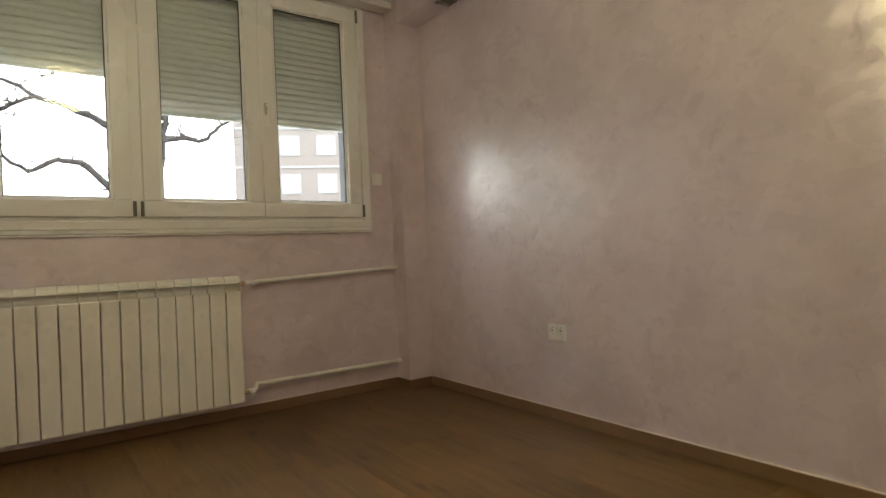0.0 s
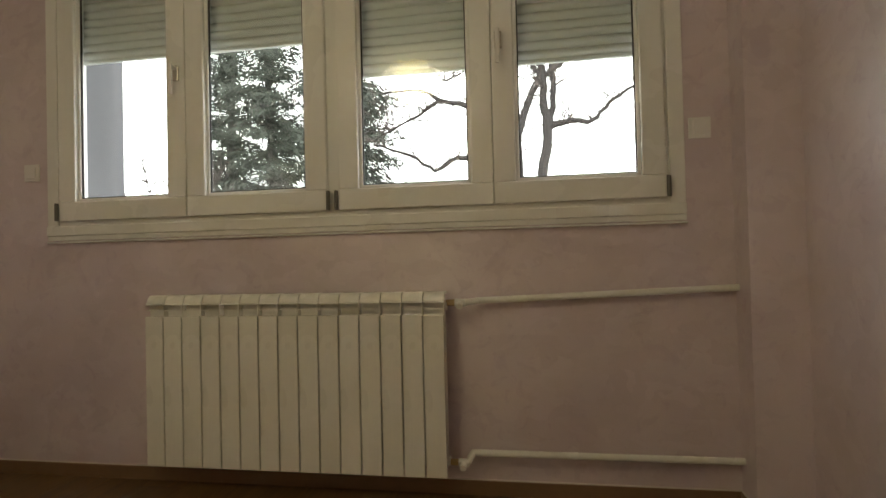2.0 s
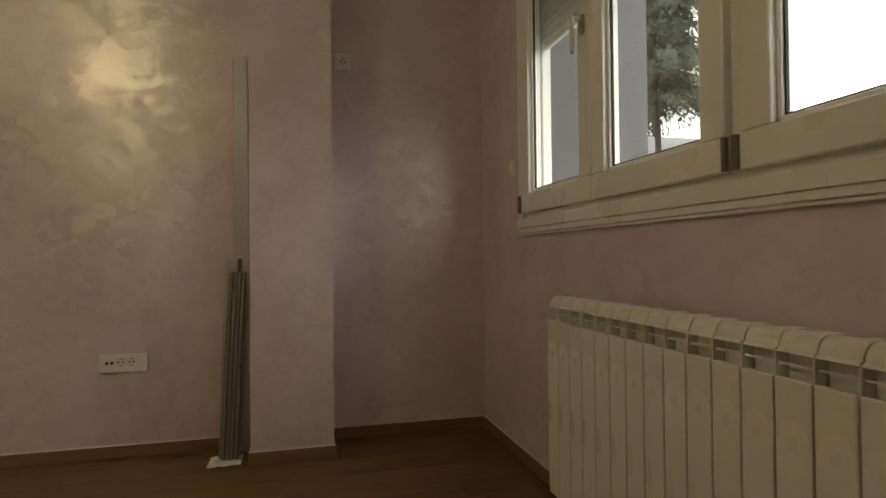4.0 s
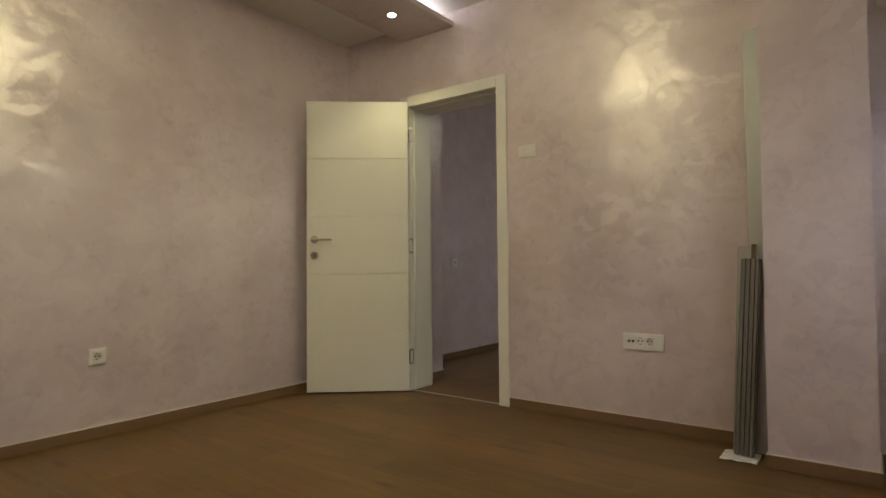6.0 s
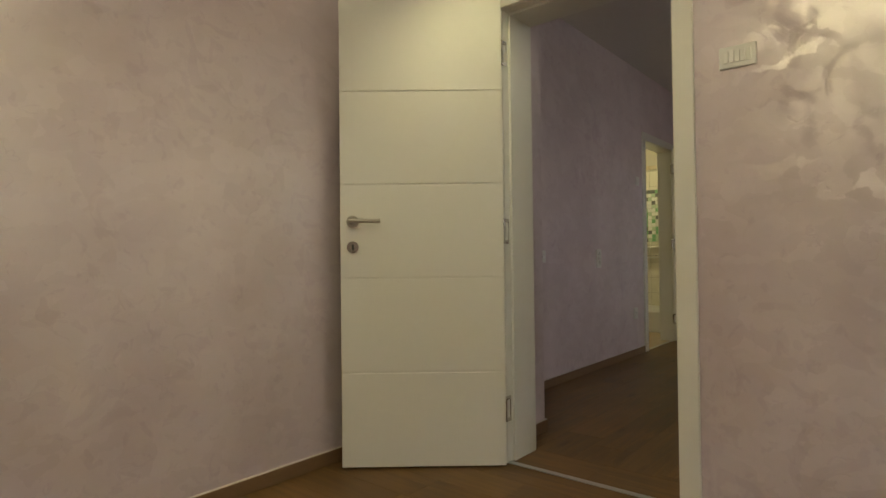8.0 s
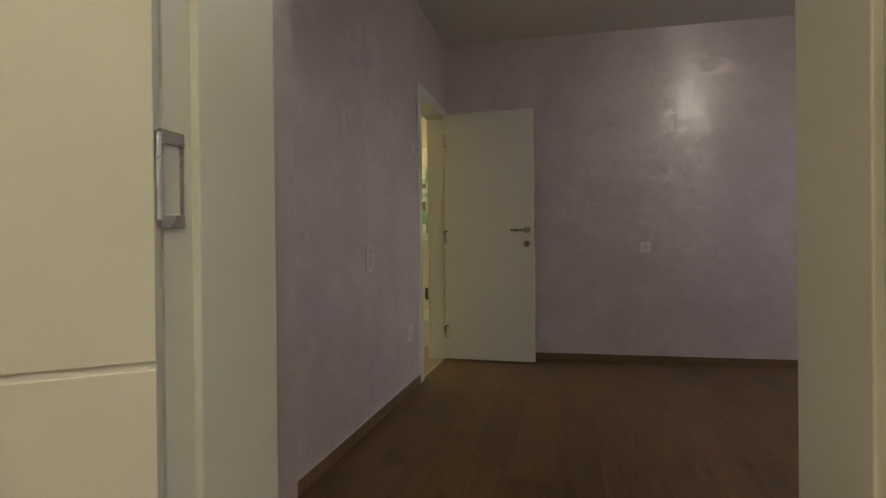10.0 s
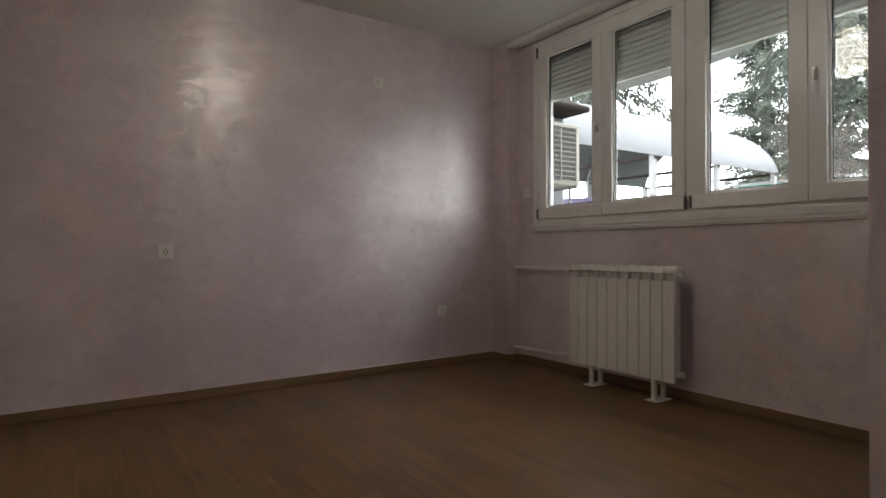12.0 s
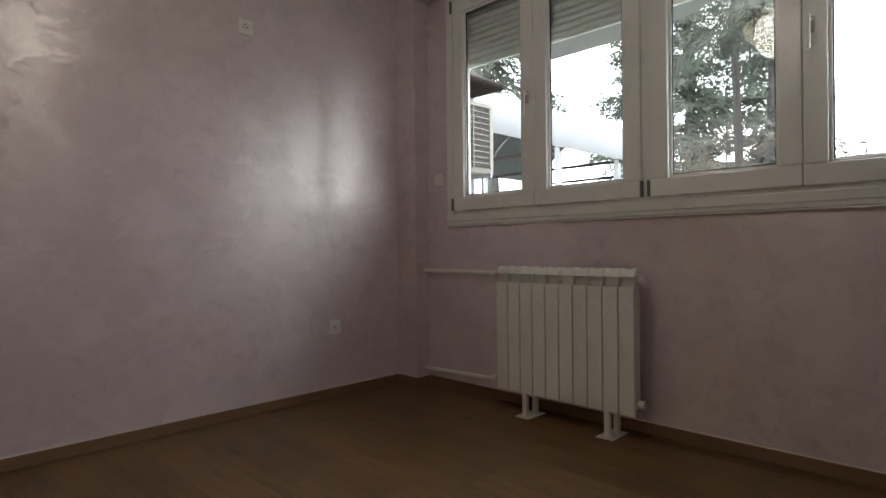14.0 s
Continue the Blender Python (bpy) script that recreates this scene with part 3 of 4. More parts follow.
# ---------------------------------------------------------------- doors
def door_leaf(w, h, parent):
    """A flat lacquered leaf with four routed grooves; hinged on local x = 0, running along +x, thickness towards y."""
    t, gr = 0.040, 0.004
    bm = bmesh.new()
    step = h / 5
    for k in range(5):
        z0, z1 = k * step + (gr if k else 0), (k + 1) * step - (gr if k < 4 else 0)
        box(bm, 0, -t, z0, w, 0, z1, bevel=0.0015)
    for k in range(1, 5):
        box(bm, 0.0, -t + 0.004, k * step - gr - 0.002, w, -0.004, k * step + gr + 0.002)
    leaf = part("leaf", bm, DOORW, parent, "white lacquered leaf with four grooves")
    hx = w - 0.055
    for side, y in ((-1, -t), (1, 0.0)):
        part("door_handle", rods(((hx, y, 1.066), (hx, y + side * 0.009, 1.066), 0.027), ((hx, y, 1.066), (hx, y + side * 0.05, 1.066), 0.010), ((hx + 0.008, y + side * 0.05, 1.066), (hx - 0.125, y + side * 0.05, 1.066), 0.0095)), STEEL, leaf, "satin nickel lever handle", smooth=True)
        part("keyhole_rosette", rods(((hx, y, 0.955), (hx, y + side * 0.008, 0.955), 0.026)), STEEL, leaf, smooth=True)
        part("keyhole", boxes((hx - 0.004, y + side * 0.0085 - 0.001, 0.942, hx + 0.004, y + side * 0.0085 + 0.001, 0.968)), DARK, leaf)
    part("lock_plate", boxes((w - 0.0005, -0.031, 0.90, w + 0.0015, -0.009, 1.13)), STEEL, leaf)
    return leaf


def hinges(parent, x, y, zs):
    for z in zs:
        h = part("hinge", rods(((x, y, z - 0.048), (x, y, z + 0.048), 0.007)), STEEL, parent, "satin nickel door hinge", smooth=True)
        part("hinge_plate", boxes((-0.032, DY0 - 0.001, z - 0.056, 0.008, DY0 + 0.004, z - 0.040), (-0.032, DY0 - 0.001, z + 0.040, 0.008, DY0 + 0.004, z + 0.056),
                                  (-0.032, DY0 - 0.001, z - 0.040, -0.027, DY0 + 0.003, z + 0.040), bevel=0.0008), STEEL, h)


# passage door between the rooms
d1 = tagged(at_place(new("door_1"), pose(0, 0, 0)), "white lacquered door standing half open, deep lining", "door", kind="structure")
part("lining", boxes((XE - 0.004, DY0 - 0.03, 0, 0.0, DY0, DZ + 0.03), (XE - 0.004, DY1, 0, 0.0, DY1 + 0.03, DZ + 0.03), (XE - 0.004, DY0, DZ, 0.0, DY1, DZ + 0.03)), DOORW, d1)
part("door_stop", boxes((XE + 0.01, DY0, 0, -0.048, DY0 + 0.012, DZ), (XE + 0.01, DY1 - 0.012, 0, -0.048, DY1, DZ), (XE + 0.01, DY0 + 0.012, DZ - 0.012, -0.048, DY1 - 0.012, DZ), bevel=0.002), DOORW, d1)
for sx in (0.0, XE - 0.018):
    part("casing", boxes((sx, DY0 - 0.075, 0, sx + 0.018, DY0 - 0.002, DZ + 0.078), (sx, DY1 + 0.002, 0, sx + 0.018, DY1 + 0.075, DZ + 0.078), (sx, DY0 - 0.002, DZ + 0.002, sx + 0.018, DY1 + 0.002, DZ + 0.078), bevel=0.004), DOORW, d1)
part("threshold_strip", boxes((-0.030, DY0, 0.0, -0.002, DY1, 0.004), bevel=0.001), ALU, d1, "thin metal threshold strip")
strike = part("strike_plate", boxes((-0.040, DY1 - 0.0015, 0.935, -0.018, DY1 + 0.001, 1.165), bevel=0.0005), STEEL, d1)
for z in (0.955, 1.066):
    part("latch_hole", boxes((-0.038, DY1 - 0.0025, z - 0.022, -0.027, DY1 - 0.0005, z + 0.022)), DARK, strike)
hub = Vector((0.045, DY0 + 0.025, 0.01))
tip = Vector((0.504, -4.036, 0.01))
ang = math.degrees(math.atan2(tip.y - hub.y, tip.x - hub.x))
lf = door_leaf((tip - hub).length, 2.045, d1)
lf.matrix_basis = pose(hub.x, hub.y, hub.z, 0, 0, ang)
hinges(d1, 0.026, DY0 + 0.012, (0.24, 1.03, 1.83))

# door to the next room, in room two's south wall
d2 = tagged(at_place(new("door_2"), pose(0, 0, 0)), "white lacquered door standing wide open", "door", kind="structure")
part("lining", boxes((BX0 - 0.03, YS2 - 0.124, 0, BX0, YS2, DZ + 0.03), (BX1, YS2 - 0.124, 0, BX1 + 0.03, YS2, DZ + 0.03), (BX0, YS2 - 0.124, DZ, BX1, YS2, DZ + 0.03)), DOORW, d2)
for sy in (YS2, YS2 - 0.142):
    part("casing", boxes((BX0 - 0.075, sy, 0, BX0 - 0.002, sy + 0.018, DZ + 0.078), (BX1 + 0.002, sy, 0, BX1 + 0.075, sy + 0.018, DZ + 0.078), (BX0 - 0.002, sy, DZ + 0.002, BX1 + 0.002, sy + 0.018, DZ + 0.078), bevel=0.004), DOORW, d2)
part("threshold_strip", boxes((BX0, YS2 - 0.03, 0.0, BX1, YS2 - 0.002, 0.004), bevel=0.001), ALU, d2, "thin metal threshold strip")
lf2 = door_leaf(0.745, 2.045, d2)
lf2.matrix_basis = pose(-4.130, YS2 + 0.015, 0.01, 0, 0, 86.5)
for z in (0.24, 1.03, 1.83):
    part("hinge", rods(((-4.082, YS2 + 0.014, z - 0.048), (-4.082, YS2 + 0.014, z + 0.048), 0.008), ((-4.086, YS2 + 0.030, z - 0.052), (-4.086, YS2 + 0.030, z - 0.040), 0.010), ((-4.086, YS2 + 0.030, z + 0.040), (-4.086, YS2 + 0.030, z + 0.052), 0.010)), STEEL, d2, "satin nickel door hinge", smooth=True)


# ---------------------------------------------------------------- sockets and switches (local: plate in the xz plane, facing -y)
def socket_cup(cx, cz, x0, x1, z0, z1, y, depth, r):
    """A flat insert with a round well sunk into it."""
    bm = bmesh.new()
    corners = [math.atan2(v - cz, u - cx) for u in (x0, x1) for v in (z0, z1)]
    angles = sorted(corners + [2 * math.pi * k / 24 - math.pi for k in range(24)])
    rim, edge, back, deep = [], [], [], []
    for a in angles:
        c, q = math.cos(a), math.sin(a)
        far = min(((x1 if c > 0 else x0) - cx) / c if abs(c) > 1e-6 else 9, ((z1 if q > 0 else z0) - cz) / q if abs(q) > 1e-6 else 9)
        rim.append(bm.verts.new((cx + r * c, y, cz + r * q)))
        edge.append(bm.verts.new((cx + far * c, y, cz + far * q)))
        back.append(bm.verts.new((cx + far * c, -0.001, cz + far * q)))
        deep.append(bm.verts.new((cx + r * c, y + depth, cz + r * q)))
    k = len(angles)
    for i in range(k):
        o = (i + 1) % k
        bm.faces.new((rim[i], rim[o], edge[o], edge[i])), bm.faces.new((edge[i], edge[o], back[o], back[i])), bm.faces.new((deep[i], deep[o], rim[o], rim[i]))
    bm.faces.new(deep)
    bmesh.ops.recalc_face_normals(bm, faces=bm.faces)
    return bm


def plate(name, m, w, h, label, category, round_holes=(), rocker=(), round_small=()):
    t = thing(name, m, label, category)
    if round_holes:
        hs, top = 0.0245, -0.0135
        xs, zs = [c[0] for c in round_holes], [c[1] for c in round_holes]
        ix0, ix1, iz0, iz1 = min(xs) - hs, max(xs) + hs, min(zs) - hs, max(zs) + hs
        part("cover_plate", boxes((-w / 2, -0.011, -h / 2, ix0 - 0.0006, 0, h / 2), (ix1 + 0.0006, -0.011, -h / 2, w / 2, 0, h / 2),
                                  (ix0 - 0.0006, -0.011, -h / 2, ix1 + 0.0006, 0, iz0 - 0.0006), (ix0 - 0.0006, -0.011, iz1 + 0.0006, ix1 + 0.0006, 0, h / 2), bevel=0.0012), PLASTIC, t)
        for cx, cz in round_holes:
            x0, x1, z0, z1 = max(ix0, cx - hs), min(ix1, cx + hs), max(iz0, cz - hs), min(iz1, cz + hs)
            s = part("socket_insert", socket_cup(cx, cz, x0, x1, z0, z1, top, 0.0115, 0.0192), PLASTIC, t, "white insert with a round well")
            for dx in (-0.0095, 0.0095):
                part("pin_hole", rods(((cx + dx, -0.0026, cz), (cx + dx, -0.0015, cz), 0.0044)), DARK, s)
            for dz in (-0.0165, 0.0165):
                part("clip_slot", boxes((cx - 0.006, -0.0030, cz + dz - 0.0022, cx + 0.006, -0.0017, cz + dz + 0.0022)), DARK, s)
                part("earth_clip", boxes((cx - 0.0025, -0.011, cz + dz - 0.0022, cx + 0.0025, -0.002, cz + dz + 0.0022), bevel=0.0006), STEEL, s)
    else:
        part("cover_plate", boxes((-w / 2, -0.009, -h / 2, w / 2, 0.0, h / 2), bevel=0.0025), PLASTIC, t)
    for cx, cz in round_small:
        a = part("aerial_socket", rods(((cx, -0.0150, cz), (cx, -0.010, cz), 0.0075)), STEEL, t, smooth=True)
        part("aerial_bore", rods(((cx, -0.0156, cz), (cx, -0.0145, cz), 0.0050)), DARK, a)
    for cx, cz, rw, rh in rocker:
        part("rocker", boxes((cx - rw / 2, -0.0145, cz - rh / 2, cx + rw / 2, -0.008, cz + rh / 2), bevel=0.002), PLASTIC, t)
    return t


plate("wall_socket", pose(X1, -1.335, 0.462, 0, 0, -90), 0.12, 0.085, "white double wall socket", "socket", [(-0.028, 0.008), (0.028, 0.008)])
plate("wall_socket", pose(1.807, YS, 0.425, 0, 0, 180), 0.084, 0.084, "white single wall socket", "socket", [(0, 0)])
plate("wall_socket", pose(0, -1.870, 0.464, 0, 0, 90), 0.215, 0.088, "white combination plate with two sockets and aerial", "socket", [(-0.016, 0.004), (0.033, 0.004)], [], [(-0.0515, 0.002), (-0.0745, 0.002)])
plate("light_switch", pose(0, -2.56, 1.589, 0, 0, 90), 0.115, 0.075, "white light switch with five narrow rockers", "switch", [], [((k - 2) * 0.0175, 0, 0.016, 0.042) for k in range(5)])
plate("shutter_switch", pose(3.447, 0, 1.427), 0.08, 0.08, "white shutter switch beside the window", "switch", [], [(0, 0, 0.05, 0.05)])
plate("shutter_switch", pose(0.500, 0, 1.40), 0.08, 0.08, "white shutter switch beside the window", "switch", [], [(0, 0, 0.05, 0.05)])
plate("shutter_switch", pose(-3.932, YN2, 1.41), 0.08, 0.08, "white shutter switch beside the window", "switch", [], [(0, 0, 0.05, 0.05)])
plate("wall_socket", pose(0, -0.79, 2.04, 0, 0, 90), 0.084, 0.084, "white single wall socket high on the wall", "socket", [(0, 0)])
plate("wall_socket", pose(XW, -2.46, 0.926, 0, 0, 90), 0.084, 0.084, "white single wall socket", "socket", [(0, 0)])
plate("wall_socket", pose(XW, -0.998, 2.206, 0, 0, 90), 0.084, 0.084, "white single wall socket high on the wall", "socket", [(0, 0)])
plate("wall_socket", pose(XW, -0.418, 0.444, 0, 0, 90), 0.084, 0.084, "white single wall socket low on the wall", "socket", [(0, 0)])
plate("wall_socket", pose(-1.335, YS2, 0.916, 0, 0, 180), 0.084, 0.084, "white single wall socket", "socket", [(0, 0.0)])
plate("wall_socket", pose(-2.253, YS2, 0.894, 0, 0, 180), 0.084, 0.15, "white upright double wall socket", "socket", [(0, 0.033), (0, -0.033)])
plate("light_switch", pose(-3.134, YS2, 1.612, 0, 0, 180), 0.084, 0.084, "white light switch beside the door", "switch", [], [(0, 0, 0.05, 0.05)])
plate("wall_socket", pose(-3.038, YS2, 0.385, 0, 0, 180), 0.084, 0.10, "white low wall socket beside the door", "socket", [(0, 0)])


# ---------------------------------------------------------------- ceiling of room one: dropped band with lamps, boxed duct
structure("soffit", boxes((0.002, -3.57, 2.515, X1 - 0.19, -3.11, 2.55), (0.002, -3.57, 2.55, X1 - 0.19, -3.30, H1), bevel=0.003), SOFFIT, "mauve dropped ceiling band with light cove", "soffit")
structure("duct_box", boxes((3.563, YS, 2.475, X1, -0.152, H1), bevel=0.003), WALL, "mauve boxed-in duct along the wall", "soffit")
vent = thing("air_vent", pose(3.655, -0.64, 2.475), "small slatted air vent under the boxed duct", "vent")
part("frame", boxes((-0.065, -0.10, -0.008, 0.065, -0.088, 0.001), (-0.065, 0.088, -0.008, 0.065, 0.10, 0.001), (-0.065, -0.088, -0.008, -0.055, 0.088, 0.001), (0.055, -0.088, -0.008, 0.065, 0.088, 0.001), bevel=0.0015), STEEL, vent)
part("backing", boxes((-0.055, -0.088, -0.002, 0.055, 0.088, -0.0005)), DARK, vent)
for k in range(7):
    part("slat", boxes((-0.055, -0.080 + k * 0.0245, -0.007, 0.055, -0.070 + k * 0.0245, -0.003)), STEEL, vent)
LED = glow("led_strip", (0.93, 0.96, 1.0), 26.0)
strip = tagged(part("led_strip", boxes((0.05, -3.26, 2.551, X1 - 0.2, -3.245, 2.557)), LED), "cool white light strip on the cove ledge", "light strip")
for k in range(4):
    t = thing("spotlight", pose(0.40 + k * 0.95, -3.317, 2.515), "small recessed chrome spotlight, lit", "spotlight", "recessed ceiling spotlights")
    ring = bmesh.new()
    rod(ring, (0, 0, -0.006), (0, 0, 0.002), 0.042, 24, 0.040)
    part("rim", ring, STEEL, t, smooth=True)
    part("lens", rods(((0, 0, -0.0085), (0, 0, -0.005), 0.026)), glow("spot_lens", (1.0, 0.9, 0.75), 30.0) if k == 0 else bpy.data.materials["spot_lens"], t)
    lamp("spot_light", "SPOT", 20, WARM, pose(0.40 + k * 0.95, -3.317, 2.50), cone=100)


def ceiling_lamp(x, y, z, strength, watts, color, label):
    """A round plate with a bowl of lit crystal beads in rings."""
    t = thing("ceiling_lamp", pose(x, y, z), label, "lamp")
    part("ceiling_plate", rods(((0, 0, -0.03), (0, 0, 0), 0.22), sides=32), STEEL, t, "round chrome plate", smooth=True)
    bm = bmesh.new()
    for ring in range(7):
        a0 = radians(4 + ring * 13.5)
        r, zz = 0.250 * math.cos(a0), -0.09 - 0.19 * math.sin(a0)
        n = max(4, int(r * 125))
        for k in range(n):
            a = 2 * math.pi * (k + 0.5 * (ring % 2)) / n
            bmesh.ops.create_icosphere(bm, subdivisions=1, radius=0.0145, matrix=Matrix.Translation((r * math.cos(a), r * math.sin(a), zz)))
    tagged(part("crystal_beads", bm, glow("crystal_lit_%d" % watts, (1.0, 0.90, 0.66), strength), t, "lit crystal beads"), kind="stuff")
    lamp("ceiling_light", "POINT", watts, color, pose(x, y, z - 0.17), r=0.19)
    return t


ceiling_lamp(1.80, -2.40, H1, 22.0, 22, WARM, "round crystal bowl ceiling lamp, lit warm")
ceiling_lamp(-2.35, -1.75, H2, 2.0, 15, (1.0, 0.95, 0.85), "round crystal bowl ceiling lamp, dimly lit")
structure("curtain_rail_1", boxes((0.02, -0.13, H1 - 0.045, 3.55, -0.026, H1 - 0.002), bevel=0.004), CEIL, "white curtain rail box over the window", "curtain rail")
structure("curtain_rail_2", boxes((-4.04, 0.115, H2 - 0.045, XE - 0.02, 0.219, H2 - 0.002), bevel=0.004), CEIL, "white curtain rail box over the window", "curtain rail")


# ---------------------------------------------------------------- aluminium profiles leaning in the corner of the pier
def profile(base, top, w, d, label, ribs, material):
    """A folded channel leaning on the wall: web towards the room, two flanges behind it, ribs standing out of the web."""
    a, b = Vector(base), Vector(top)
    zd = (b - a).normalized()
    xd = (Vector((0, 1, 0)) - zd * zd.y).normalized()
    yd = zd.cross(xd)
    L = (b - a).length
    t = thing("metal_profile", Matrix.Translation(a) @ Matrix((xd, yd, zd)).transposed().to_4x4(), label, "metal profile", "leaning metal profiles")
    part("web", boxes((-w / 2 + 0.0022, 0, 0, w / 2 - 0.0022, 0.002, L), bevel=0.0005), material, t)
    for s in (-1, 1):
        part("flange", boxes((min(s * w / 2, s * (w / 2 - 0.002)), -0.001, 0, max(s * w / 2, s * (w / 2 - 0.002)), d, L), bevel=0.0005), material, t)
    for r in ribs:
        part("rib", prism_z([(r - 0.007, 0.0), (r - 0.0045, -0.009), (r + 0.0045, -0.009), (r + 0.007, 0.0)], 0, L), material, t)
    return t


profile((0.125, -1.300, 0.008), (0.035, -1.318, 2.02), 0.070, 0.028, "tall smooth grey aluminium profile leaning on the wall", (), ALU)
behind = profile((0.175, -1.372, 0.010), (0.095, -1.345, 0.965), 0.080, 0.022, "pale grey aluminium channel behind a ribbed one", (), ALU)
part("end_block", boxes((0.018, -0.004, 0.895, 0.036, 0.012, 0.968), bevel=0.001), mat("olive_plastic", (0.10, 0.085, 0.035), 0.5, scale=30), behind, "olive brown plastic end block")
profile((0.210, -1.362, 0.010), (0.130, -1.326, 0.905), 0.082, 0.024, "short ribbed dark grey aluminium profile leaning on others", (-0.026, -0.006, 0.014, 0.030), mat("dull_aluminium", (0.27, 0.27, 0.265), 0.45, metal=0.75, scale=12, vary=0.07, stretch=(8, 8, 0.6)))
sheet = bmesh.new()
bmesh.ops.create_grid(sheet, x_segments=7, y_segments=6, size=0.5)
for v in sheet.verts:
    v.co = Vector((0.21 + v.co.x * 0.15, -1.375 + v.co.y * 0.15, 0.003 + abs(noise.noise(v.co * 5)) * 0.010))
bmesh.ops.solidify(sheet, geom=sheet.faces[:], thickness=0.0015)
tagged(part("protective_sheet", sheet, FILM), "crumpled white protective sheet under the profiles", "sheet")


# ---------------------------------------------------------------- bathroom seen through the second door
TILE = mat("glazed_wall_tile", (0.80, 0.76, 0.66), 0.18, scale=20, vary=0.04, per_piece=0.04)
GROUT = mat("tile_grout", (0.50, 0.46, 0.39), 0.9, scale=30)
BEIGE = mat("beige_border_tile", (0.52, 0.42, 0.28), 0.25, scale=30, vary=0.15)
FTILE = mat("bathroom_floor_tile", (0.36, 0.27, 0.17), 0.35, scale=12, vary=0.15)
BXW, BXE, BYS, BYN = -5.60, -3.05, -6.00, YS2 - 0.12
bath_wall = structure("bathroom_wall", boxes((BXW - 0.1, BYS, -0.1, BXW, BYN, 2.75), (BXW - 0.1, BYS - 0.1, -0.1, BXE + 0.1, BYS, 2.75), (BXE, BYS, -0.1, BXE + 0.1, BYN, 2.75), (BXW - 0.1, BYN - 0.02, -0.1, XW - 0.3, YS2, 2.75)), GROUT, "cream tiled bathroom wall with beige border", "wall")
structure("bathroom_floor", boxes((BXW, BYS, -0.12, BXE, BYN + 0.12, -0.002)), FTILE, "brown tiled bathroom floor", "floor")
structure("bathroom_ceiling", boxes((BXW - 0.1, BYS - 0.1, 2.60, BXE + 0.1, BYN, 2.75)), CEIL, "white bathroom ceiling", "ceiling")
tile_me = None
for j in range(6):
    for k in range(10):
        z0 = 0.005 + k * 0.205 + (0.06 if k > 9 else 0)
        if tile_me is None:
            ob = part("tile", boxes((0.0, -0.296, 0.0, 0.008, 0.0, 0.201), bevel=0.0015), TILE, bath_wall)
            tile_me = ob.data
        else:
            ob = new("tile", tile_me)
            ob.parent = bath_wall
        ob.location = (BXW, BYN - 0.03 - j * 0.300, z0)
for j in range(6):
    ob = part("border_tile", boxes((0.0, -0.296, 0.0, 0.012, 0.0, 0.055), bevel=0.002), BEIGE, bath_wall) if j == 0 else new("border_tile", bd)
    bd = ob.data
    ob.parent = bath_wall
    ob.location = (BXW, BYN - 0.03 - j * 0.300, 2.075)
panel = thing("mosaic_mirror", pose(BXW + 0.009, BYN - 0.10, 1.10), "wall panel of small green, grey and white glass mosaic", "mosaic")
part("backing", boxes((0, -0.60, 0, 0.008, 0, 0.70)), GROUT, panel)
glass_tiles = [mat("mosaic_" + n, c, 0.08, scale=30, vary=0.1) for n, c in (("green", (0.22, 0.45, 0.25)), ("white", (0.85, 0.86, 0.82)), ("grey", (0.16, 0.17, 0.17)), ("pale", (0.55, 0.66, 0.52)))]
rng = random.Random(11)
mos = {}
for j in range(12):
    for k in range(14):
        g = rng.choice((0, 1, 1, 2, 3))
        if g not in mos:
            ob = part("mosaic_tile", boxes((0.008, -0.047, 0.0, 0.013, 0.0, 0.047), bevel=0.001), glass_tiles[g], panel)
            mos[g] = ob.data
        else:
            ob = new("mosaic_tile", mos[g])
            ob.parent = panel
        ob.location = (0, -0.002 - j * 0.050, 0.002 + k * 0.050)
shelf = thing("glass_shelf", pose(BXW + 0.009, BYN - 0.08, 0.88), "two narrow bathroom shelves with chrome rails", "shelf")
for z in (0.0, 0.14):
    part("board", boxes((0, -0.60, z, 0.11, 0, z + 0.014), bevel=0.003), PLASTIC, shelf)
    part("rail", rods(((0.10, -0.60, z + 0.035), (0.10, 0.0, z + 0.035), 0.005)), STEEL, shelf)
tagged(part("flush_plate", boxes((BXW + 0.009, BYN - 0.42, 0.36, BXW + 0.03, BYN - 0.10, 0.49), bevel=0.004), DARK), "black glossy wall plate", "plate")
tub = thing("shower_tray", pose(BXW + 0.01, BYN - 0.9, 0.0), "white shower tray with raised rim", "shower tray")
part("tray", boxes((0, 0, 0, 0.9, 0.85, 0.10), (0, 0, 0.10, 0.06, 0.85, 0.24), (0.84, 0, 0.10, 0.9, 0.85, 0.24), (0.06, 0, 0.10, 0.84, 0.06, 0.24), (0.06, 0.79, 0.10, 0.84, 0.85, 0.24)), PLASTIC, tub)
bl = thing("bathroom_lamp", pose(-4.4, -5.1, 2.60), "round bathroom ceiling lamp, lit warm", "lamp")
part("shade", rods(((0, 0, -0.06), (0, 0, 0), 0.15), sides=32), glow("bath_lamp_glass", (1.0, 0.86, 0.62), 8.0), bl, smooth=True)
lamp("bathroom_light", "POINT", 22, WARM, pose(-4.4, -5.1, 2.42), r=0.1)


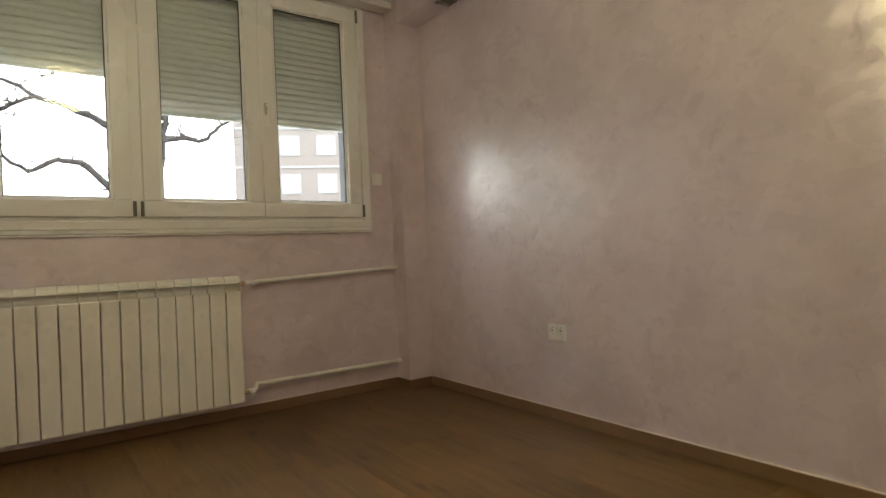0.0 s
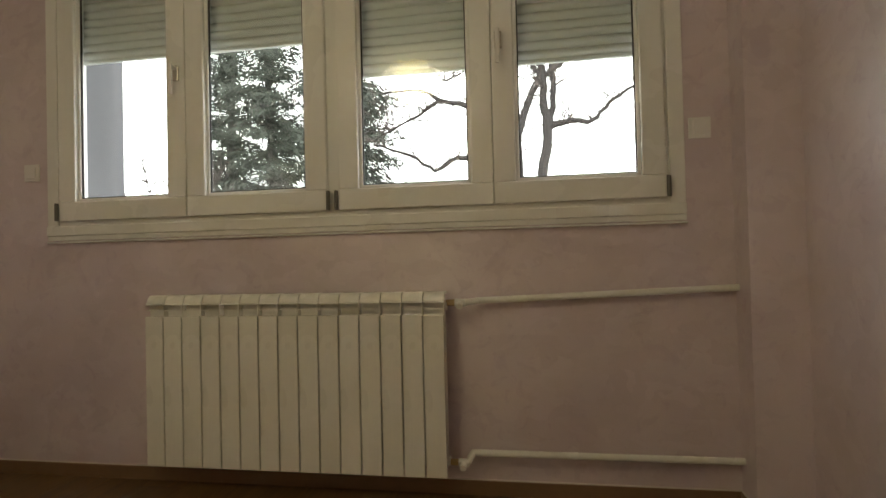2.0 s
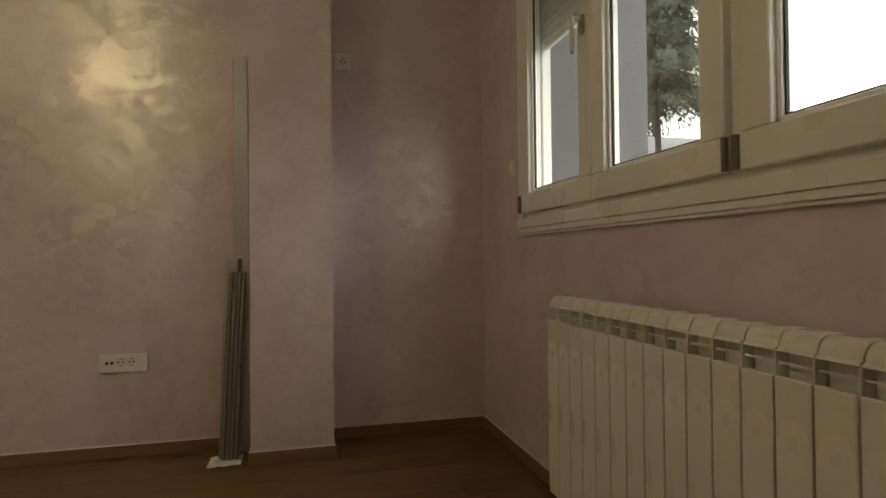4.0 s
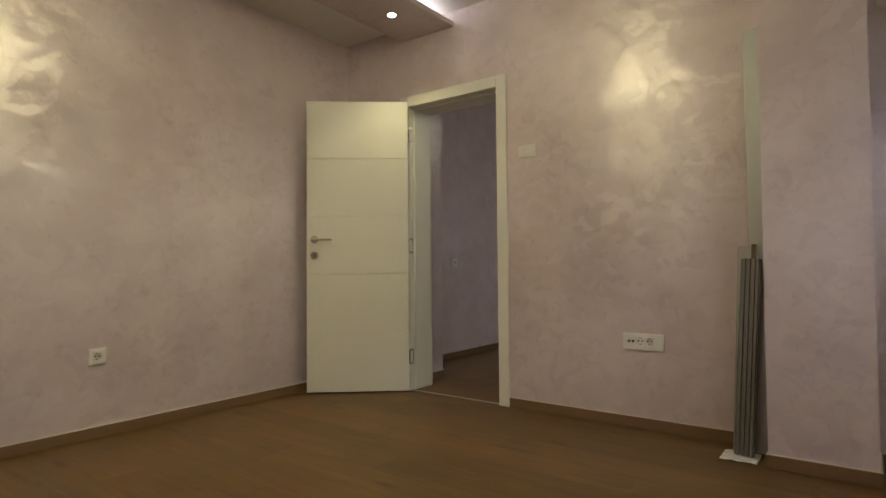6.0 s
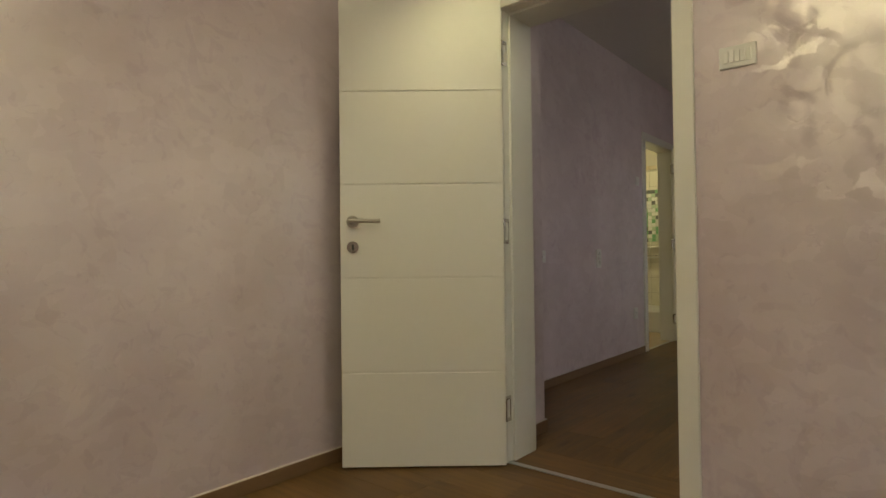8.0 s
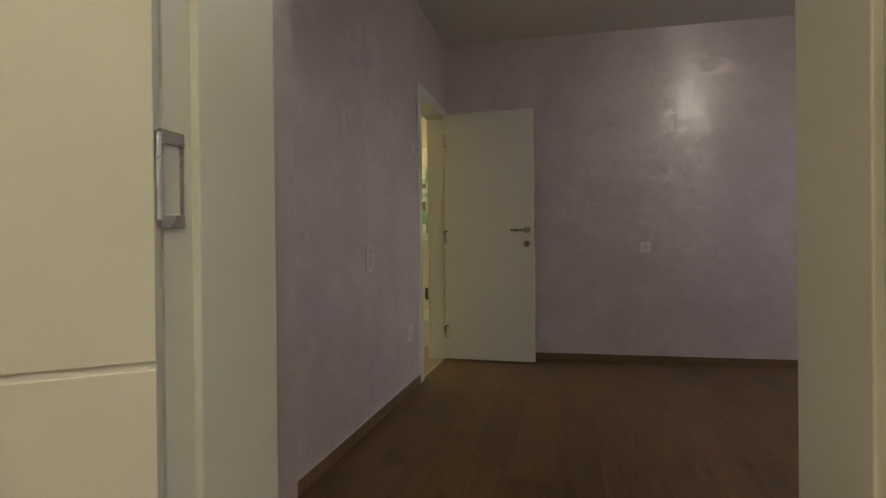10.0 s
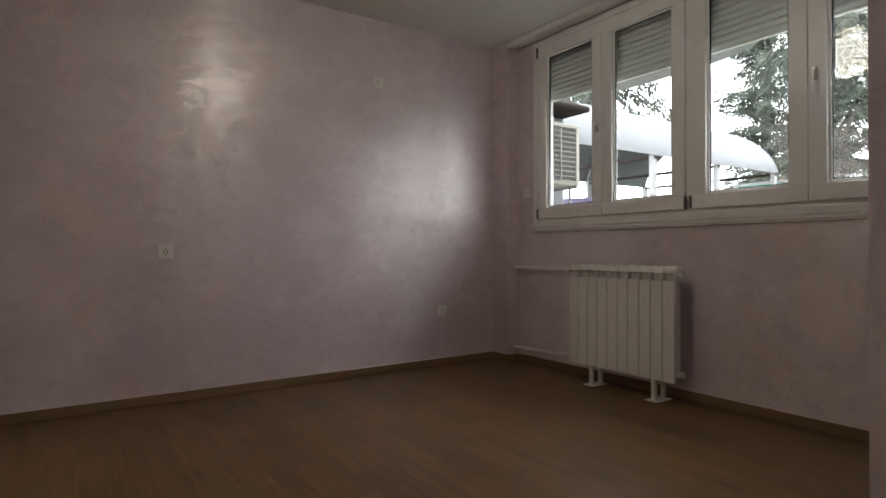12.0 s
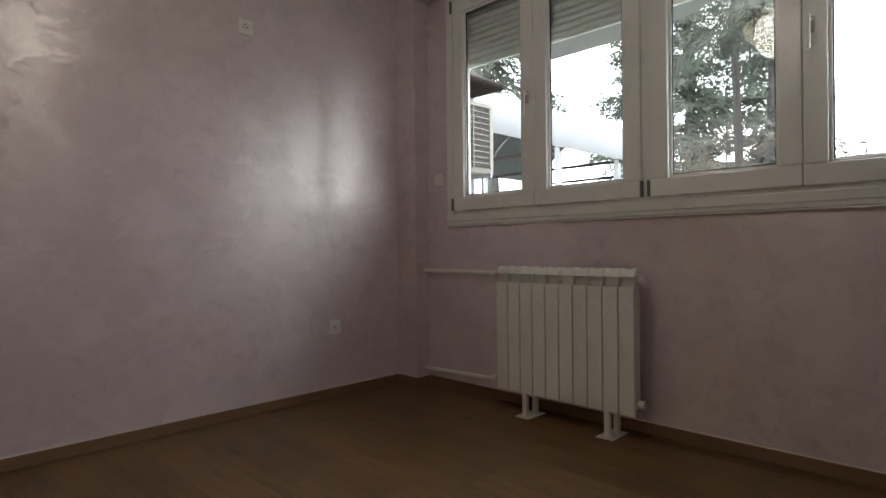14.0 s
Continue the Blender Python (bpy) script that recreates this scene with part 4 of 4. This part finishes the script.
# ---------------------------------------------------------------- outside
GRASS = mat("ground_outside", (0.085, 0.080, 0.062), 0.95, scale=3, vary=0.3, bump=0.6)
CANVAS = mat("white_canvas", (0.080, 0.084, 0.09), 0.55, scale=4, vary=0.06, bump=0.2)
POSTW = mat("white_post", (0.21, 0.212, 0.215), 0.4, scale=12, vary=0.08)
BARK = mat("grey_bark", (0.036, 0.032, 0.030), 0.95, scale=30, vary=0.35, bump=0.9, stretch=(1, 1, 0.3))
NEEDLE = mat("conifer_needles", (0.056, 0.068, 0.052), 0.8, scale=2.0, vary=0.35)
TWIG = mat("bare_twigs", (0.075, 0.062, 0.054), 0.9, scale=8, vary=0.25)
ACW = mat("ac_casing", (0.24, 0.228, 0.195), 0.45, scale=15, vary=0.05)
EAVES = mat("dark_eaves", (0.022, 0.018, 0.016), 0.9, scale=10, vary=0.2, spec=0.15)
FACADE = mat("brick_facade", (0.165, 0.145, 0.135), 0.9, scale=2, vary=0.08, bump=0.2)
TEAL = mat("teal_board", (0.05, 0.34, 0.26), 0.5, scale=10, vary=0.1)
structure("ground", boxes((-300, 0.60, -0.90, 300, 500, -0.80), (0.0, T, -0.90, 300, 0.60, -0.80)), GRASS, "dull winter ground outside", "ground")
structure("facade_return", boxes((XE - 0.05, YN2 + T, -0.9, 0.0, 0.95, 3.6), (0.0, T, -0.9, 0.21, 0.95, 3.6), (XE - 0.05, YN2 + T2 + 0.001, -0.9, XE, YN2 + T, 3.6)), RENDER, "grey roughcast facade return beside the window", "facade")
structure("outer_reveal", boxes((0.617, 0.12, 1.127, 0.630, T + 0.021, 2.585), (3.350, 0.12, 1.127, 3.363, T + 0.021, 2.585), (0.617, 0.12, 2.586, 3.363, T + 0.021, 2.598)), RENDER, "grey roughcast outer window reveal", "facade")
overhang = [(-3.70, YN2 + T2 + 0.022), (-3.70, 1.05), (-2.95, 1.05)] + [(-2.95 + 0.85 * math.sin(k * math.pi / 20), 0.42 + 0.63 * math.cos(k * math.pi / 20)) for k in range(1, 11)]
structure("roof_overhang", prism_z(overhang, 2.32, 2.52), POSTW, "white painted overhang with a rounded end", "overhang")
structure("outer_render", boxes((XW - 0.3, YN2 + T2, -0.9, WX0 + DX - 0.02, YN2 + T2 + 0.02, 3.6), (WX0 + DX - 0.02, YN2 + T2, WZ1 + DZ2 + 0.01, XE - 0.06, YN2 + T2 + 0.02, 3.6), (0.22, T, WZ1 + 0.01, X1 + 0.3, T + 0.02, 3.6)), RENDER, "grey roughcast outer wall", "facade")


def air_conditioner(m):
    t = thing("air_conditioner", m, "cream outdoor air-conditioning unit on a wall bracket", "air conditioner")
    part("casing", boxes((0, 0, 0, 0.28, 0.56, 0.62), bevel=0.012), ACW, t)
    part("fan_opening", boxes((0.281, 0.06, 0.04, 0.284, 0.50, 0.58)), DARK, t, "dark fan opening")
    for k in range(12):
        part("grille_bar", boxes((0.284, 0.055, 0.036 + k * 0.0490, 0.294, 0.505, 0.045 + k * 0.0490), bevel=0.002), ACW, t)
    for k in range(3):
        part("grille_upright", boxes((0.285, 0.055 + k * 0.219, 0.04, 0.297, 0.067 + k * 0.219, 0.582), bevel=0.002), ACW, t)
    for y in (0.08, 0.44):
        part("bracket", boxes((-0.04, y, -0.035, 0.34, y + 0.03, 0.0), (-0.04, y, -0.30, -0.01, y + 0.03, 0.0)), POSTW, t)
    part("drain_pipe", rods(((0.20, 0.50, -1.2), (0.20, 0.50, 0.0), 0.014)), POSTW, t)
    return t


air_conditioner(pose(-4.69, 0.84, 1.585))
structure("fin_wall", boxes((-5.00, YN2 + T2 + 0.021, -0.9, -4.73, 1.5, 2.345)), RENDER, "grey facade fin carrying the cooling unit", "facade")
eaves = thing("eaves", pose(-4.93, 0.50, 2.33), "dark brown eaves over the cooling unit", "eaves")
part("board", extrude_profile([(0.6, 0.02), (-0.50, 0.02), (-0.50, 0.08), (-0.05, 0.36), (0.6, 0.40)], 0.0, 1.0), EAVES, eaves, m=pose(0, 0, 0, 0, 0, 90))
part("gutter", rods(((0.53, 0.0, 0.05), (0.53, 1.0, 0.05), 0.035)), EAVES, eaves, smooth=True)


def canopy(m, span, rise, length, label):
    """A vaulted awning on posts: thin curved sheet, edge rail, hoops and uprights."""
    t = thing("vaulted_canopy", m, label, "canopy", "vaulted canopies")
    n, bm = 20, bmesh.new()
    outer, inner = [], []
    for k in range(n + 1):
        a = math.pi * k / n
        for y in (0.0, length):
            outer.append(bm.verts.new((-span / 2 * math.cos(a), y, rise * math.sin(a) ** 1.25)))
            inner.append(bm.verts.new((-(span / 2 - 0.02) * math.cos(a), y, (rise - 0.02) * math.sin(a) ** 1.25)))
    for k in range(n):
        i = 2 * k
        bm.faces.new((outer[i], outer[i + 1], outer[i + 3], outer[i + 2]))
        bm.faces.new((inner[i], inner[i + 2], inner[i + 3], inner[i + 1]))
        bm.faces.new((outer[i], outer[i + 2], inner[i + 2], inner[i]))
        bm.faces.new((outer[i + 1], inner[i + 1], inner[i + 3], outer[i + 3]))
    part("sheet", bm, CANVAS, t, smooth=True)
    for y in (0.05, length * 0.36, length * 0.66, length - 0.05):
        hoop = bmesh.new()
        pts = [(-(span / 2 - 0.05) * math.cos(math.pi * k / n), y, (rise - 0.05) * math.sin(math.pi * k / n) ** 1.25) for k in range(n + 1)]
        for p, q in zip(pts, pts[1:]):
            rod(hoop, p, q, 0.018, 8)
        part("hoop", hoop, POSTW, t)
        for x in (-span / 2 + 0.06, span / 2 - 0.06):
            part("post", boxes((x - 0.04, y - 0.04, -3.22, x + 0.04, y + 0.04, 0.02)), POSTW, t)
        part("tie_beam", boxes((-span / 2, y - 0.02, -0.05, span / 2, y + 0.02, 0.0)), EAVES, t)
    return t


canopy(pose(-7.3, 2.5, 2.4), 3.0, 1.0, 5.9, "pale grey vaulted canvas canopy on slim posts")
low = thing("kiosk_board", pose(-6.6, 10.2, -0.8), "teal painted kiosk board behind the canopy", "board")
part("board", boxes((-0.9, 0, 0, 0.9, 0.20, 3.22), bevel=0.01), TEAL, low)
part("top", boxes((-0.95, -0.03, 3.22, 0.95, 0.23, 3.27), bevel=0.005), POSTW, low)
sign = thing("sign_board", pose(-8.5, 6.0, -0.8, 0, 0, 40), "plain lilac sign board on two posts under the canopy", "sign")
part("board", boxes((-0.55, -0.02, 1.5, 0.55, 0.02, 2.82), bevel=0.006), mat("lilac_board", (0.105, 0.085, 0.155), 0.5, scale=6, vary=0.05), sign)
for x in (-0.5, 0.5):
    part("post", boxes((x - 0.03, 0.021, 0.0, x + 0.03, 0.08, 2.80), bevel=0.004), POSTW, sign)


def limb(bm, pts, r0, r1, sides=8):
    """A bent, tapering limb through the points."""
    n = len(pts) - 1
    rings, q, d0 = [], None, None
    for i, p in enumerate(pts):
        d = (Vector(pts[min(i + 1, n)]) - Vector(pts[max(i - 1, 0)])).normalized()
        q = d.to_track_quat("Z", "Y") if q is None else d0.rotation_difference(d) @ q
        d0 = d
        r = r0 + (r1 - r0) * i / n
        rings.append([bm.verts.new(Vector(p) + q @ Vector((r * math.cos(2 * math.pi * k / sides), r * math.sin(2 * math.pi * k / sides), 0))) for k in range(sides)])
    for a, b in zip(rings, rings[1:]):
        for k in range(sides):
            bm.faces.new((a[k], a[(k + 1) % sides], b[(k + 1) % sides], b[k]))
    bm.faces.new(rings[-1])
    return bm


def wander(rng, start, way, length, steps, bend, rise=0.0):
    pts, d = [Vector(start)], Vector(way).normalized()
    for _ in range(steps):
        d = (d + Vector((rng.uniform(-bend, bend), rng.uniform(-bend, bend), rng.uniform(-bend, bend) + rise))).normalized()
        pts.append(pts[-1] + d * (length / steps))
    return pts


def conifer(x, y, height, spread, seed, label, low, droop, size, dense=12):
    """Trunk, whorls of drooping limbs, and sprays of small needle blades hung along them."""
    rng = random.Random(seed)
    t = thing("conifer", pose(x, y, -0.85) @ Matrix.Diagonal((size, size, size, 1)), label, "tree", "conifers")
    part("trunk", limb(bmesh.new(), wander(rng, (0, 0, 0), (0, 0, 1), height, 10, 0.03), 0.20, 0.03), BARK, t)
    limbs, vs, fs = bmesh.new(), [], []
    z = low
    while z < height - 0.3:
        reach = spread * (1 - (z / height) ** 1.3) * rng.uniform(0.35, 1.15) + 0.25
        for k in range(rng.randint(5, 7)):
            a = rng.uniform(0, 2 * math.pi)
            pts = wander(rng, (0, 0, z), (math.cos(a), math.sin(a), 0.10), reach, 6, 0.16, droop)
            limb(limbs, pts, 0.030 * (1 - z / height) + 0.010, 0.004, 5)
            for i in range(1, 7):
                base, ahead = pts[i], (pts[i] - pts[i - 1]).normalized()
                side = ahead.cross(Vector((0, 0, 1))).normalized()
                for _ in range(int(dense * reach) + 5):
                    p = pts[i - 1].lerp(base, rng.random()) + side * rng.gauss(0, 0.13 * (1 + 0.6 * i / 6)) + Vector((0, 0, rng.gauss(-0.06, 0.07)))
                    w = (ahead * rng.uniform(0.2, 1) + side * rng.uniform(-1, 1) + Vector((0, 0, rng.uniform(-0.9, 0.25)))).normalized()
                    u = w.cross(Vector((rng.uniform(-1, 1), rng.uniform(-1, 1), rng.uniform(-1, 1)))).normalized()
                    n0, ln, wd = len(vs), rng.uniform(0.12, 0.36), rng.uniform(0.007, 0.018)
                    vs += [p - u * wd, p + u * wd, p + w * ln * 0.6 + u * wd * 0.9, p + w * ln, p + w * ln * 0.6 - u * wd * 0.9]
                    fs.append((n0, n0 + 1, n0 + 2, n0 + 3, n0 + 4))
        z += rng.uniform(0.20, 0.36)
    part("limbs", limbs, BARK, t)
    me = bpy.data.meshes.new("crown")
    me.from_pydata([tuple(v) for v in vs], [], fs)
    me.materials.append(NEEDLE)
    crown = new("crown", me)
    crown.parent = t
    tagged(crown, "dark green needle sprays", kind="stuff")
    return t


conifer(-10.2, 8.4, 11.0, 4.6, 21, "dark green cedar with long drooping boughs", 5.8, -0.22, 1.0)
conifer(-2.9, 3.35, 24.0, 7.4, 31, "dark green cedar with drooping boughs close to the house", 12.6, -0.22, 0.30, 15)
conifer(0.08, 6.0, 11.0, 1.8, 25, "slender spruce with a bare lower trunk, close to the house", 3.4, -0.08, 0.65)
conifer(-12.3, 38.0, 12.0, 1.7, 22, "large far cedar with layered grey-green boughs", 0.6, -0.05, 2.4, 15)
conifer(-16.4, 36.0, 12.5, 1.9, 23, "large far cedar with layered grey-green boughs", 0.6, -0.05, 2.3, 15)
conifer(-21.0, 38.0, 10.5, 1.9, 24, "large far cedar with layered grey-green boughs", 0.6, -0.04, 2.4, 15)


def bare_tree(x, y, seed, label, plan, twigs):
    """A leafless tree: stems and limbs along the given ways, each with forking twigs."""
    rng = random.Random(seed)
    t = thing("bare_tree", pose(x, y, -0.85), label, "tree", "bare trees")
    part("trunk", limb(bmesh.new(), [(0, 0, 0), (0.02, 0, 0.5), (0, 0.02, 1.0)], 0.13, 0.11, 12), BARK, t)
    fine = bmesh.new()
    for pts, r0, r1 in plan:
        # round the bends
        soft = []
        for a, b in zip(pts, pts[1:]):
            soft += [Vector(a).lerp(Vector(b), k / 4) for k in range(4)]
        soft.append(Vector(pts[-1]))
        sm = [soft[0]] + [(soft[i - 1] + 2 * soft[i] + soft[i + 1]) / 4 + Vector((rng.gauss(0, 0.008), 0, rng.gauss(0, 0.008))) for i in range(1, len(soft) - 1)] + [soft[-1]]
        part("limb", limb(bmesh.new(), sm, r0, r1, 10), BARK, t)
        for _ in range(twigs):
            i = rng.randint(2, len(sm) - 1)
            q = wander(rng, sm[i], (rng.uniform(-1, 1), rng.uniform(-0.7, 0.7), rng.uniform(-0.2, 1)), rng.uniform(0.25, 0.9), 5, 0.35, 0.05)
            limb(fine, q, 0.008, 0.0025, 4)
            if rng.random() < 0.7:
                limb(fine, wander(rng, q[2], (rng.uniform(-1, 1), rng.uniform(-1, 1), rng.uniform(0, 1)), rng.uniform(0.15, 0.4), 3, 0.4), 0.004, 0.0015, 4)
    tagged(part("twigs", fine, TWIG, t), "fine bare twigs", kind="stuff")
    return t


bare_tree(2.55, 5.0, 5, "bare leafless garden tree with bent dark limbs and a dense crown", [
    ([(0, 0, 0.9), (0.03, 0, 2.8), (0.04, 0, 3.37), (0.20, 0, 3.85), (0.36, 0, 4.16)], 0.062, 0.042),
    ([(0.1, 0, 0.8), (0.35, 0, 2.83), (0.42, 0, 3.44), (0.37, 0, 3.72), (0.36, 0, 4.2), (0.2, 0.1, 5.2)], 0.080, 0.035),
    ([(0.43, 0, 3.42), (0.51, 0, 3.96), (0.48, 0, 4.2), (0.7, 0.1, 5.3)], 0.046, 0.028),
    ([(0.03, 0, 3.33), (-0.27, 0, 3.64), (-0.62, 0, 3.78), (-0.96, 0, 3.87), (-1.24, 0, 4.05), (-1.8, 0.1, 4.05)], 0.050, 0.016),
    ([(-0.96, 0, 3.87), (-1.36, 0, 3.65), (-1.9, 0.1, 3.42)], 0.024, 0.009),
    ([(0.02, 0, 2.3), (-0.17, 0, 2.76), (-0.50, 0, 3.10), (-0.76, 0, 3.12), (-1.05, 0, 2.93), (-1.37, 0, 3.18), (-1.9, 0.1, 3.36)], 0.050, 0.016),
    ([(0.43, 0, 3.42), (0.66, 0, 3.50), (0.97, 0, 3.46), (1.17, 0, 3.70), (1.48, 0, 3.90), (1.9, 0.1, 4.0)], 0.042, 0.014),
    ([(0.42, 0, 4.1), (0.75, 0, 4.42), (1.2, 0, 4.72), (1.9, 0, 4.95)], 0.045, 0.016),
    ([(0.36, 0, 4.1), (0.05, 0, 4.45), (-0.5, 0, 4.55), (-1.1, 0, 4.40)], 0.034, 0.010),
    ([(0.34, 0, 4.2), (0.10, 0, 4.70), (-0.3, 0.1, 5.2)], 0.028, 0.010),
    ([(0.46, 0, 4.2), (0.60, 0, 4.6), (0.9, 0.1, 5.1)], 0.026, 0.010),
    ([(0.78, 0, 4.44), (1.3, 0, 4.48), (1.8, 0, 4.40)], 0.022, 0.007),
    ([(0.02, 0, 4.46), (-0.4, 0, 4.32), (-0.9, 0, 4.12)], 0.018, 0.006),
], 44)
SHRUB = [
    ([(0, 0, 0.9), (-0.3, 0, 2.0), (-0.7, 0.1, 3.2), (-0.9, 0.1, 4.2)], 0.035, 0.008),
    ([(0, 0, 0.9), (0.3, 0, 2.2), (0.6, 0.2, 3.3), (1.0, 0.2, 3.9)], 0.035, 0.008),
    ([(0.1, 0, 1.2), (0.1, 0.3, 2.6), (0.0, 0.4, 4.0)], 0.030, 0.008),
    ([(-0.2, 0, 1.6), (-0.9, 0.1, 2.5), (-1.5, 0.2, 2.9)], 0.022, 0.006),
    ([(0.25, 0, 1.7), (0.9, 0.0, 2.4), (1.3, 0.1, 3.1)], 0.022, 0.006),
    ([(0, 0.1, 1.4), (-0.4, 0.2, 2.8), (-0.3, 0.3, 3.8)], 0.022, 0.006),
]
bare_tree(-5.2, 9.2, 6, "bare grey garden shrub tree full of thin twigs", SHRUB, 110)
bare_tree(-7.6, 15.5, 8, "bare grey garden shrub tree full of thin twigs", SHRUB, 110)
bare_tree(-3.4, 12.5, 9, "bare grey garden shrub tree full of thin twigs", SHRUB, 90)


def far_house(m, w, d, floors, label):
    t = thing("apartment_building", m, label, "building")
    h = floors * 2.9
    part("wall", boxes((-w / 2, 0, 0, w / 2, d, h)), FACADE, t)
    part("roof", boxes((-w / 2 - 0.3, -0.3, h, w / 2 + 0.3, d + 0.3, h + 0.3), bevel=0.03), POSTW, t)
    glass_far = mat("far_window", (0.20, 0.21, 0.22), 0.3, scale=2)
    n = int(w / 2.6)
    for f in range(floors):
        part("cornice", boxes((-w / 2 - 0.06, -0.06, f * 2.9 - 0.08, w / 2 + 0.06, 0.0, f * 2.9 + 0.08)), POSTW, t)
        for k in range(n):
            x = -w / 2 + (k + 0.5) * w / n
            win = part("window", boxes((x - 0.72, -0.05, f * 2.9 + 0.85, x + 0.72, 0.02, f * 2.9 + 2.35), bevel=0.01), POSTW, t)
            part("pane", boxes((x - 0.62, -0.06, f * 2.9 + 0.95, x + 0.62, -0.045, f * 2.9 + 2.25)), glass_far, win)
    return t


far_house(pose(21, 36, -0.85, 0, 0, -24), 16, 10, 5, "pale brick apartment building beyond the garden")


# ---------------------------------------------------------------- floor planks
def planks(x0, x1, y0, y1, seed, turned=False):
    rng = random.Random(seed)
    w, L, g = 0.192, 1.285, 0.0002
    cache = {}
    x = x0
    while x < x1 - 0.005:
        xe_ = min(x + w, x1)
        y = y0 - rng.random() * L
        while y < y1:
            a, b = max(y, y0), min(y + L, y1)
            if b - a > 0.03:
                key = (round(xe_ - x, 4), round(b - a, 4))
                if key not in cache:
                    hw, hl = (xe_ - x) / 2 - g, (b - a) / 2 - g
                    bm = bmesh.new()
                    lo = [bm.verts.new((sx * hw, sy * hl, -0.012)) for sx, sy in ((-1, -1), (1, -1), (1, 1), (-1, 1))]
                    mi = [bm.verts.new((sx * hw, sy * hl, -0.0003)) for sx, sy in ((-1, -1), (1, -1), (1, 1), (-1, 1))]
                    up = [bm.verts.new((sx * (hw - 0.0006), sy * (hl - 0.0006), 0)) for sx, sy in ((-1, -1), (1, -1), (1, 1), (-1, 1))]
                    for i in range(4):
                        j = (i + 1) % 4
                        bm.faces.new((lo[i], lo[j], mi[j], mi[i])), bm.faces.new((mi[i], mi[j], up[j], up[i]))
                    bm.faces.new(up)
                    me = bpy.data.meshes.new("plank")
                    bm.to_mesh(me)
                    bm.free()
                    me.materials.append(OAK)
                    cache[key] = me
                ob = new("plank", cache[key])
                ob.parent = floor_1
                u, v = (x + xe_) / 2, (a + b) / 2
                if turned:
                    ob.rotation_euler = (0, 0, math.pi / 2)
                    ob.location = (v, u, 0)
                else:
                    ob.location = (u, v, 0)
            y += L
        x += w


planks(XE, X1, YS, 0.0, 3)
planks(YS2, YN2, XW, XE, 4, True)
